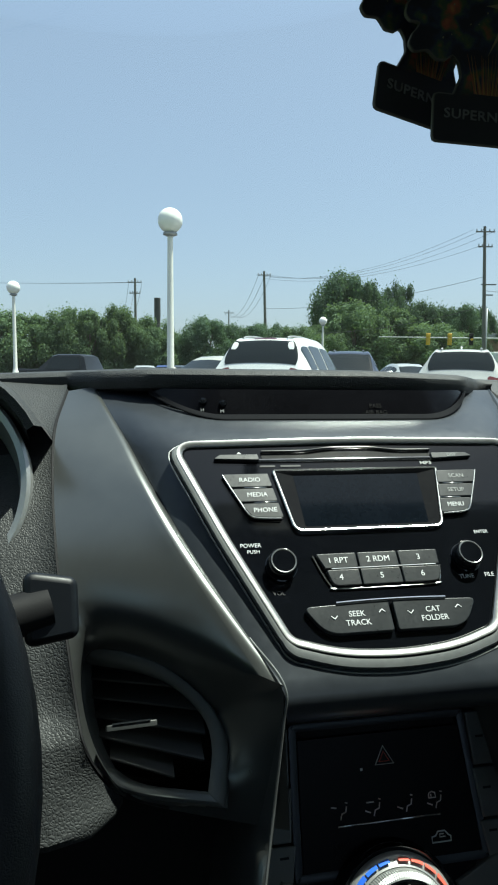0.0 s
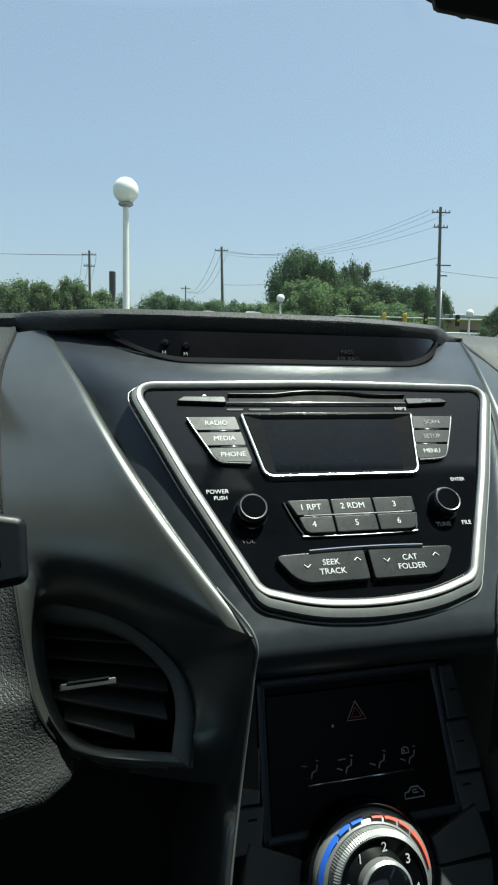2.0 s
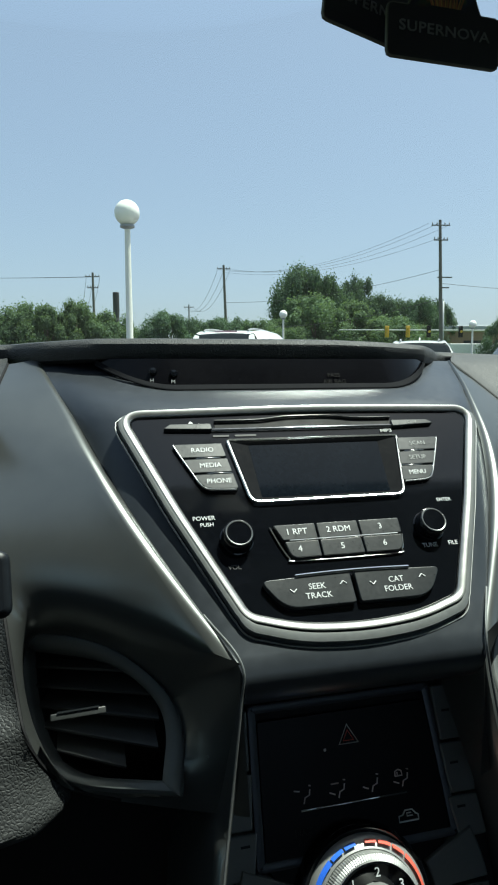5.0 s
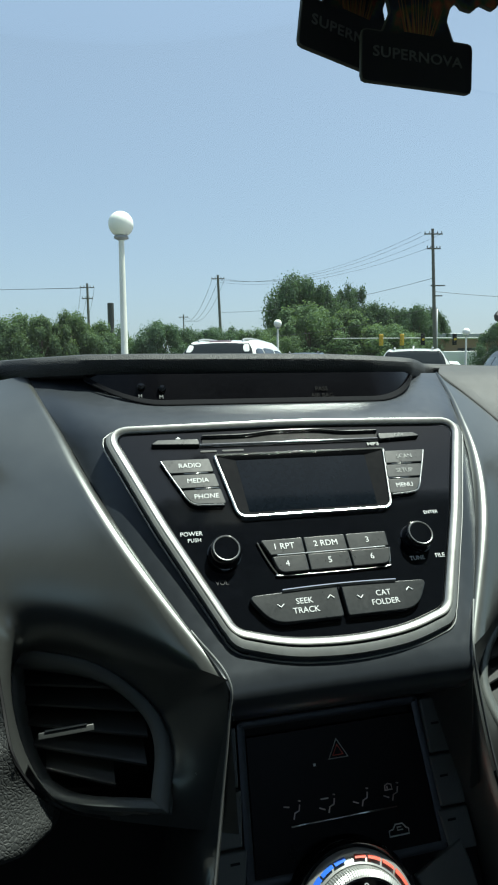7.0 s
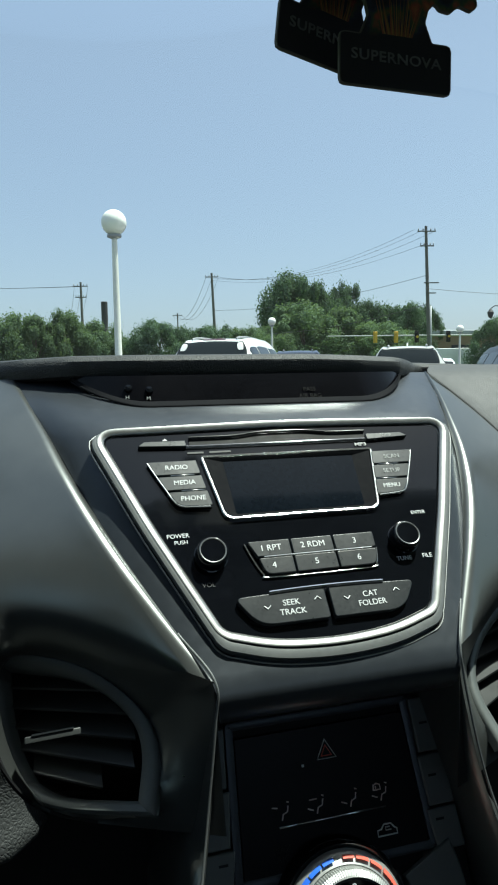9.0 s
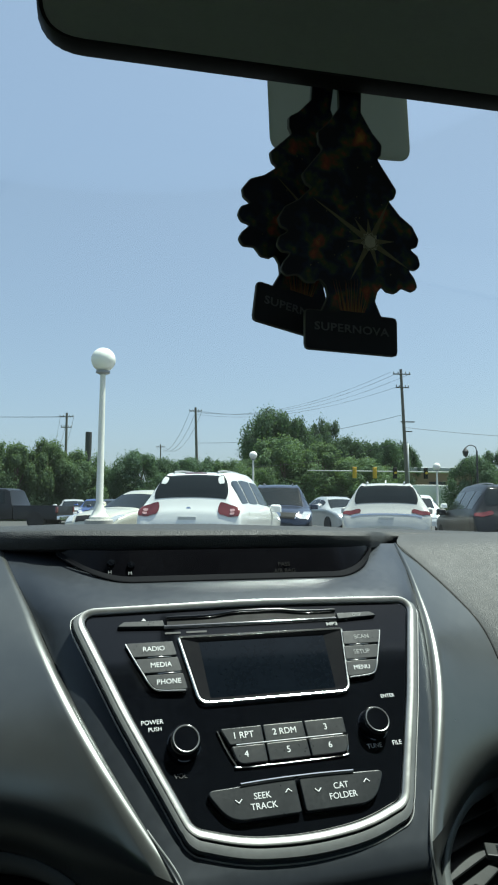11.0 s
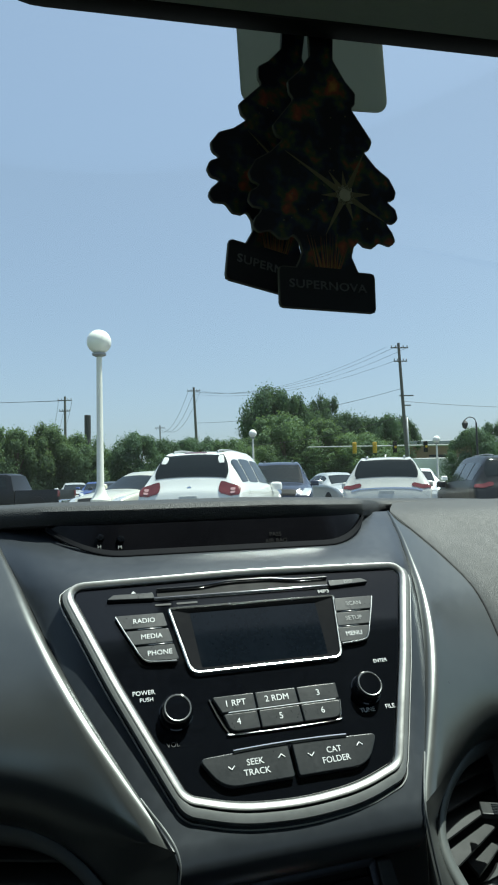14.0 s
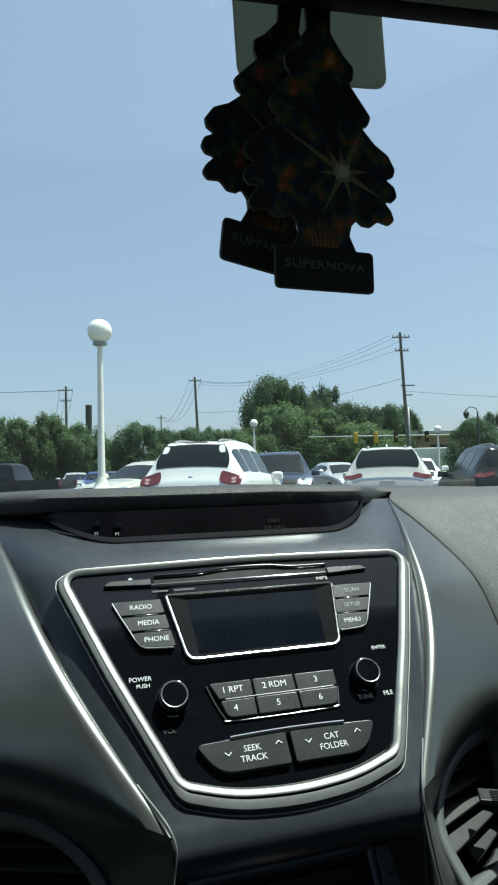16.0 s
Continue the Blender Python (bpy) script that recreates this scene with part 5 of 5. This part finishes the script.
c, b = parked_car("navy_suv", SUV, pose(3.04, 22.2, 0, 0, 0, 172), P_NAVY, "dark navy sport utility car facing the camera", "car", rails=True, size=(1.04, 1.02, 1.03))
part("grille_bar", b.patch(12.0, 13.2, 3.55, 3.75, 0.02, n=4, m=2), M_CHROME, c)
part("grille_bar", b.patch(12.0, 13.2, 6.25, 6.45, 0.02, n=4, m=2), M_CHROME, c)
part("badge", lathe([(0.09, -0.01), (0.08, 0.012), (0.02, 0.012)], 18, Matrix.Translation(b.at(12.75, 5)) @ pose(0, 0.03, 0, -75)), M_CHROME, c, "plain round badge")
parked_car("beige_sedan", SEDAN, pose(0.2, 19.9, 0, 0, 0, 145), P_CREAM, "pale beige saloon car facing the camera", "car", size=(1, 1, 1.06))
parked_car("silver_car", SEDAN, pose(5.85, 30.0, 0, 0, 0, 190), P_SILVER, "silver car parked in the row behind", "car", size=(1, 1, 1.05))
parked_car("white_car", SEDAN, pose(9.6, 27.0, 0, 0, 0, 160), P_WHITE, "white car parked in the row behind", "car", size=(1, 1, 1.08))
parked_car("blue_car", SEDAN, pose(-5.7, 40.5, 0, 0, 0, 186), P_BLUE, "blue car parked behind the pickup", "car", size=(1, 1, 1.0))
parked_car("pale_car", SEDAN, pose(-7.2, 40.5, 0, 0, 0, 192), P_SILVER, "pale grey car in the far row", "car", size=(1, 1, 0.98))
parked_car("grey_car", SEDAN, pose(-4.3, 38.0, 0, 0, 0, 180), P_CHARCOAL, "dark grey car in the far row", "car", size=(1, 1, 0.98))
parked_car("dark_car", SUV, pose(12.4, 24.0, 0, 0, 0, 185), P_CHARCOAL, "dark car in the far row", "car", size=(1, 1, 0.9))


def pickup():
    m = pose(-5.5, 29.5, 0, 0, 0, 78)
    c = thing("pickup_truck", (0, 0, 0), m, "black pickup truck with an open bed and red tail lamps", "pickup", "parked cars")
    part("bed", band(rounded([(-0.95, 0.0), (0.95, 0.0), (0.95, 2.0), (-0.95, 2.0)], 0.06, 3), [(0, 0.45), (0, 1.02), (0.01, 1.05), (0.07, 1.05), (0.08, 1.02), (0.08, 0.55)]), P_BLACK, c)
    part("bed_floor", block(-0.9, 0.9, 0.05, 1.95, 0.5, 0.58), P_BLACK, c)
    rings = []
    for y, zt, w in ((2.0, 1.05, 0.93), (2.06, 1.10, 0.90), (2.28, 1.72, 0.70), (2.5, 1.80, 0.68), (3.6, 1.80, 0.68), (3.9, 1.72, 0.70), (4.5, 1.16, 0.88)):
        rings.append([(-0.95, y, 0.45), (-0.96, y, 0.8), (-0.94, y, 1.05), (-w, y, zt - 0.05), (-w * 0.8, y, zt), (w * 0.8, y, zt), (w, y, zt - 0.05), (0.94, y, 1.05), (0.96, y, 0.8), (0.95, y, 0.45)])
    part("cab", loops(bmesh.new(), rings, True, True, True), P_BLACK, c)
    part("bonnet", block(-0.93, 0.93, 4.45, 5.6, 0.5, 1.12, 0.08), P_BLACK, c)
    for s in (-1, 1):
        part("tail_lamp", block(s * 0.9 - 0.07, s * 0.9 + 0.07, -0.02, 0.06, 0.75, 1.0, 0.01), M_TAIL, c, "red tail lamp")
        part("side_window", sheet([[(s * 0.935, 2.35, 1.12), (s * 0.935, 3.2, 1.12), (s * 0.935, 4.1, 1.12)], [(s * 0.735, 2.5, 1.66), (s * 0.735, 3.2, 1.68), (s * 0.735, 3.8, 1.66)]], 0.01), M_CARGLASS, c)
        for y in (0.95, 4.75):
            part("wheel", lathe([(0.2, -0.12), (0.38, -0.12), (0.40, 0), (0.38, 0.12), (0.2, 0.12)], 24, pose(s * 0.85, y, 0.40, 0, 90)), M_TYRE, c)
    part("rear_window", sheet([[(-0.7, 2.09, 1.18), (0.7, 2.09, 1.18)], [(-0.6, 2.25, 1.62), (0.6, 2.25, 1.62)]], 0.01), M_CARGLASS, c)
    part("bumper", block(-0.93, 0.93, -0.12, 0.0, 0.45, 0.62, 0.03), M_CHROME, c)


pickup()


# ---------- lamp posts ----------
def globe_lamp(x, y, h, pedestal, globe=0.26, label="cream lamp post with a white globe"):
    l = thing("lamp_post", (x, y, 0), Matrix.Translation((0, 0, 0)), label, "lamp post", "globe lamps")
    part("footing", lathe([(0.30, 0.0), (0.30, pedestal - 0.02), (0.28, pedestal)], 24, Matrix.Translation((x, y, 0))), M_CONCRETE, l, "concrete footing")
    k = pedestal
    part("post", lathe([(0.21, k), (0.21, k + 0.05), (0.17, k + 0.09), (0.115, k + 0.20), (0.09, k + 0.30), (0.078, k + 0.34), (0.058, h - 0.36), (0.058, h - 0.32)], 24, Matrix.Translation((x, y, 0))), M_LAMPPOST, l, "tapered cream post with a flared base")
    part("collar", lathe([(0.058, h - 0.33), (0.15, h - 0.29), (0.15, h - 0.25), (0.10, h - 0.235)], 24, Matrix.Translation((x, y, 0))), M_STEEL, l)
    n = 18
    prof = [(max(0.002, globe * math.sin(math.pi * i / n)), h - globe * math.cos(math.pi * i / n)) for i in range(1, n + 1)]
    part("globe", lathe(prof, 32, Matrix.Translation((x, y, 0))), M_GLOBE, l, "white opal globe")


globe_lamp(-1.882, 14.0, 4.222, 0.80)
globe_lamp(4.02, 42.0, 4.35, 0.80)
globe_lamp(17.3, 44.5, 3.90, 0.60)
globe_lamp(-9.75, 26.0, 4.30, 0.80)


# ---------- poles, wires, signals ----------
def utility_pole(x, y, h, lean=0.0, arms=1, transformer=False, r=0.16):
    p = thing("utility_pole", (x, y, 0), Matrix(), "weathered wooden utility pole with cross arms", "utility pole", "utility poles")
    dx = h * math.tan(radians(lean))
    part("pole", tube([(x - dx * t, y, h * t) for t in (0, 0.5, 1)], [r, r * 0.85, r * 0.65], 10), M_WOODPOLE, p)
    for k in range(arms):
        z = h - 0.5 - 1.3 * k
        w = 0.85 if k == 0 else 0.65
        xx = x - dx * z / h
        part("cross_arm", block(-w, w, -0.05, 0.05, -0.05, 0.05, 0.01, Matrix.Translation((xx, y - 0.18, z))), M_WOODPOLE, p)
        for s in (-0.9, -0.4, 0.45, 0.9):
            part("insulator", lathe([(0.05, 0.0), (0.06, 0.08), (0.03, 0.2), (0.01, 0.22)], 8, Matrix.Translation((xx + s * w, y - 0.18, z + 0.07))), M_STEEL, p)
    if transformer:
        part("bracket", block(-0.35, 1.0, -0.05, 0.05, -0.05, 0.05, 0, Matrix.Translation((x - dx * 0.64, y - 0.2, h * 0.64))), M_WOODPOLE, p)
        part("bracket", block(-0.2, 0.7, -0.05, 0.05, -0.05, 0.05, 0, Matrix.Translation((x - dx * 0.58, y - 0.2, h * 0.575))), M_WOODPOLE, p)
    return p


utility_pole(20.5, 60, 14.2, 2.2, 2, True, 0.20)
utility_pole(0.9, 85, 13.9, 2.0, 1, False, 0.22)
utility_pole(-15.16, 80, 12.2, 0.3, 2, False, 0.20)
utility_pole(-20.2, 100, 10.5, 0.3, 1)
utility_pole(-5.6, 118, 12.0, 0.3, 1)
st = thing("dark_post", (-10.96, 70, 0), Matrix(), "dark thick stub of a wooden pole", "post")
part("shaft", lathe([(0.34, 0), (0.32, 6.0), (0.30, 6.02), (0.34, 6.9), (0.34, 8.75), (0.25, 8.8)], 14, Matrix.Translation((-10.96, 70, 0))), M_WIRE, st)
th = thing("thin_mast", (28.8, 84, 0), Matrix(), "thin grey steel mast", "mast")
part("shaft", tube([(28.8, 84, 0), (28.7, 84, 9.4)], 0.12, 8), M_STEEL, th)


def wire(a, b, sag, r=0.013, n=24):
    w = thing("overhead_wire", a, Matrix(), "thin dark overhead wire", "wire", "overhead wires")
    pts = [Vector(a).lerp(Vector(b), k / n) - Vector((0, 0, sag * 4 * (k / n) * (1 - k / n))) for k in range(n + 1)]
    part("strand", tube(pts, r, 5), M_WIRE, w)


for d, dz in ((-1.0, 0.0), (0.0, 0.05), (1.0, -0.1)):
    wire((19.9 + d, 60, 13.9 + dz), (0.45 + d, 85, 13.4), 1.8)
wire((19.9, 60, 12.6), (0.45, 85, 13.0), 1.4)
wire((20.1, 60, 9.8), (0.6, 85, 9.2), 0.8, 0.02)
wire((20.0, 60, 8.6), (60, 66, 9.2), 0.9, 0.02)
wire((20.2, 60, 7.2), (2, 84, 6.2), 1.0, 0.028)
for d in (-0.8, 0.0, 0.8):
    wire((0.45 + d, 85, 13.3), (-5.6 + d, 118, 11.4), 2.4, 0.022)
    wire((-15.2 + d, 80, 11.6), (-20.2 + d, 100, 10.0), 0.9, 0.02)
    wire((-15.2 + d, 80, 11.7), (-70 + d, 70, 12.0), 0.8, 0.018)


def signals():
    s = thing("signal_mast", (41.5, 80, 0), Matrix(), "grey steel mast arm with hanging traffic signals", "traffic signal")
    part("upright", tube([(41.5, 80, 0), (41.5, 80, 6.4)], [0.20, 0.15], 10), M_STEEL, s)
    part("arm", tube([(41.5, 80, 5.35), (28, 80, 5.40), (14.5, 80, 5.45)], [0.13, 0.10, 0.07], 8), M_STEEL, s)
    for x, mt in ((20.4, M_AMBER), (23.0, M_AMBER), (25.6, M_BLACK), (29.6, M_BLACK), (33.2, M_BLACK)):
        k = part("signal_head", block(-0.24, 0.24, -0.15, 0.15, -0.75, 0.65, 0.04, Matrix.Translation((x, 80, 5.3))), mt, s)
        for i, z in enumerate((0.35, -0.05, -0.45)):
            part("visor", tube([(x, 79.86, 5.3 + z), (x, 79.66, 5.3 + z)], 0.15, 12), M_AMBER if mt is M_BLACK and i == 1 else mt, k)


signals()
sl = thing("street_lamp", (20.5, 45, 0), Matrix(), "dark decorative street lamp with a curved arm", "street lamp")
part("post", tube([(20.5, 45, 0), (20.5, 45, 5.1)], [0.10, 0.06], 10), M_WIRE, sl)
part("arm", tube(spline([(20.5, 45, 4.9), (20.4, 45, 5.35), (20.0, 45, 5.5), (19.65, 45, 5.3)], 12), 0.035, 6), M_WIRE, sl)
part("lantern", lathe([(0.05, 0.55), (0.12, 0.45), (0.22, 0.30), (0.16, 0.0), (0.05, -0.1)], 14, Matrix.Translation((19.65, 45, 4.75))), M_WIRE, sl)


# ---------- buildings ----------
def buildings():
    b = thing("brown_building", (62, 118, 0), Matrix(), "low brown brick building with a flat roof", "building")
    part("wall", block(38, 95, 112, 135, 0, 7.3), M_BRICKB, b)
    part("roof", block(37.5, 95.5, 111.5, 135.5, 7.3, 7.9, 0.05), M_STEEL, b)
    for k in range(9):
        w = part("window", block(42 + k * 5.5, 45 + k * 5.5, 111.85, 112.1, 3.2, 5.4), M_CARGLASS, b)
        part("sill", block(41.9 + k * 5.5, 45.1 + k * 5.5, 111.7, 112.0, 3.05, 3.2), M_CONCRETE, w)
    t = thing("box_truck", (24, 62, 0), Matrix(), "white box body of a parked truck", "truck")
    part("box", block(21.6, 26.6, 61, 63.4, 0.9, 3.15, 0.06), M_WHITEWALL, t)
    part("cab", block(26.7, 28.3, 61.1, 63.3, 0.5, 2.3, 0.15), P_WHITE, t)
    for x in (22.6, 25.4, 27.5):
        part("wheel", lathe([(0.2, -0.14), (0.43, -0.14), (0.45, 0), (0.43, 0.14), (0.2, 0.14)], 20, pose(x, 61.2, 0.45, 90)), M_TYRE, t)


buildings()


# ---------- trees ----------
def crown_mesh(seed, lobes, leaves, leaf, mat_l, squash=0.80, spread=1.0):
    """A crown of unit half-width and height 1: leaves strewn over many uneven lobes with gaps between."""
    rng = np.random.default_rng(seed)
    cs, rs = [], []
    for k in range(lobes):
        a, h = rng.uniform(0, 2 * math.pi), rng.uniform(0.06, 0.86)
        w = (1 - abs(h - 0.38) ** 1.6 * 1.35) * spread
        d = rng.uniform(0.25, 0.80) * w
        cs.append((d * math.cos(a), d * math.sin(a), h))
        rs.append(rng.uniform(0.10, 0.27) * (1.15 - 0.45 * h))
    cs.append((rng.uniform(-0.2, 0.2), 0, 0.88))
    rs.append(0.15)
    cs, rs = np.array(cs), np.array(rs)
    pick = rng.integers(0, len(cs), leaves)
    v = rng.normal(size=(leaves, 3))
    v /= np.linalg.norm(v, axis=1)[:, None]
    rad = rs[pick] * (0.35 + 0.80 * rng.random(leaves) ** 0.8 + 0.75 * (rng.random(leaves) > 0.87) * rng.random(leaves))
    c = cs[pick] + v * rad[:, None] * np.array([1, 1, 0.85 * squash])
    n = v + rng.normal(scale=0.55, size=(leaves, 3)) + np.array([0, 0, 0.35])
    n /= np.linalg.norm(n, axis=1)[:, None]
    t = np.cross(n, rng.normal(size=(leaves, 3)))
    t /= np.linalg.norm(t, axis=1)[:, None]
    u = np.cross(n, t)
    t, u = t * np.array([1, 1, 0.65]), u * np.array([1, 1, 0.65])
    s = leaf * rng.uniform(0.6, 1.35, leaves)[:, None]
    quad = np.stack([c - t * s, c - u * s * 0.75, c + t * s, c + u * s * 0.75], 1).reshape(-1, 3)
    me = bpy.data.meshes.new("crown")
    me.from_pydata(quad.tolist(), [], np.arange(leaves * 4).reshape(-1, 4).tolist())
    me.materials.append(mat_l)
    return me, list(zip(cs.tolist(), rs.tolist()))


def tree(seed, mat_l, lobes=64, leaves=38000, leaf=0.021, bole=0.16):
    """A tree one metre in half-width and in height, scaled where it is set."""
    t = thing("tree", (0, 0, 0), Matrix(), "broad leafy green tree", "tree", "trees behind the lot")
    me, lob = crown_mesh(seed, lobes, leaves, leaf, mat_l)
    bm = tube([(0, 0, 0), (0.01, 0, 0.3), (-0.01, 0.01, 0.75)], [0.05, 0.038, 0.012], 8)
    for (x, y, z), r in lob[:9]:
        tube([(0, 0, max(0.08, z * 0.45)), (x * 0.5, y * 0.5, z * 0.75), (x, y, z)], [0.018, 0.011, 0.004], 5, bm)
    part("trunk", bm, M_BARK, t, "brown trunk and limbs")
    c = new("crown", me)
    c.parent = t
    BASE[c.name] = Vector()
    return t


FORMS = [tree(11, M_LEAF), tree(12, M_LEAF_DARK, 72), tree(13, M_LEAF, 56), tree(14, M_LEAF_DARK, 70)]
# degrees from straight ahead, distance, height, half-width, form
TREES = [(-27, 47, 5.6, 3.2, 0), (-24.5, 48, 5.2, 3.0, 2), (-22, 46, 5.3, 3.2, 0), (-19, 47, 5.0, 2.7, 2), (-16.6, 46, 5.5, 2.6, 0), (-14.6, 45, 5.2, 2.3, 2), (-12.2, 46, 5.7, 2.3, 0), (-9.6, 47, 5.0, 2.2, 2),
         (-7.0, 52, 4.1, 1.9, 0), (-4.6, 50, 5.2, 2.5, 1), (-2.6, 54, 5.0, 2.2, 1), (-0.4, 66, 5.9, 3.0, 1), (1.7, 68, 6.1, 2.8, 3), (3.7, 58, 5.2, 2.6, 0), (5.4, 54, 4.6, 2.4, 2),
         (7.3, 74, 11.2, 4.3, 1), (9.3, 73, 10.2, 3.4, 3), (8.2, 56, 6.6, 3.6, 0), (11.6, 76, 9.6, 2.9, 3), (11.2, 57, 5.6, 3.6, 2), (13.6, 74, 7.6, 3.2, 1), (15.3, 78, 7.6, 2.8, 3), (14.2, 56, 4.6, 3.4, 0),
         (17.0, 72, 7.2, 2.6, 1), (18.6, 76, 7.4, 2.2, 3), (16.8, 58, 4.0, 2.8, 2), (24.0, 58, 5.8, 2.7, 1), (26.2, 60, 6.6, 3.0, 3), (28.6, 60, 6.4, 3.2, 1), (31, 60, 6.0, 3.2, 0)]
rt = random.Random(5)
for k, (deg, dist, h, w, f) in enumerate(TREES):
    if 4 < deg < 20:
        dist, h, w = dist * 1.5, 1.1 + (h - 1.1) * (1.66 if deg < 11 else 1.85), w * 1.6
    m = Matrix.Translation((dist * math.tan(radians(deg)), dist, 0)) @ Matrix.Rotation(rt.uniform(0, 6.28), 4, "Z") @ Matrix.Diagonal((w * 1.12, w * 1.12, h * 1.02, 1))
    copy_thing(FORMS[f], m)
for ob in FORMS:
    for ch in list(ob.children):
        bpy.data.objects.remove(ch)
    bpy.data.objects.remove(ob)
# far woods that close the horizon
rng = np.random.default_rng(3)
N = 26000
ax = np.radians(rng.uniform(-48, 48, N))
dd = rng.uniform(128, 150, N)
hh = 5.6 + 1.2 * np.sin(ax * 23) + 0.9 * np.sin(ax * 61 + 1) + 0.5 * np.sin(ax * 140)
cc = np.stack([dd * np.tan(ax), dd, rng.random(N) ** 0.8 * hh], 1)
nn = rng.normal(size=(N, 3))
nn /= np.linalg.norm(nn, axis=1)[:, None]
tt = np.cross(nn, rng.normal(size=(N, 3)))
tt /= np.linalg.norm(tt, axis=1)[:, None]
uu = np.cross(nn, tt)
ss = rng.uniform(0.25, 0.6, N)[:, None]
me = bpy.data.meshes.new("far_woods")
me.from_pydata(np.stack([cc - tt * ss, cc - uu * ss * 0.6, cc + tt * ss, cc + uu * ss * 0.6], 1).reshape(-1, 3).tolist(), [], np.arange(N * 4).reshape(-1, 4).tolist())
me.materials.append(M_LEAF_DARK)
tagged(new("far_woods", me), "dark green line of distant woods", "woods", kind="stuff")
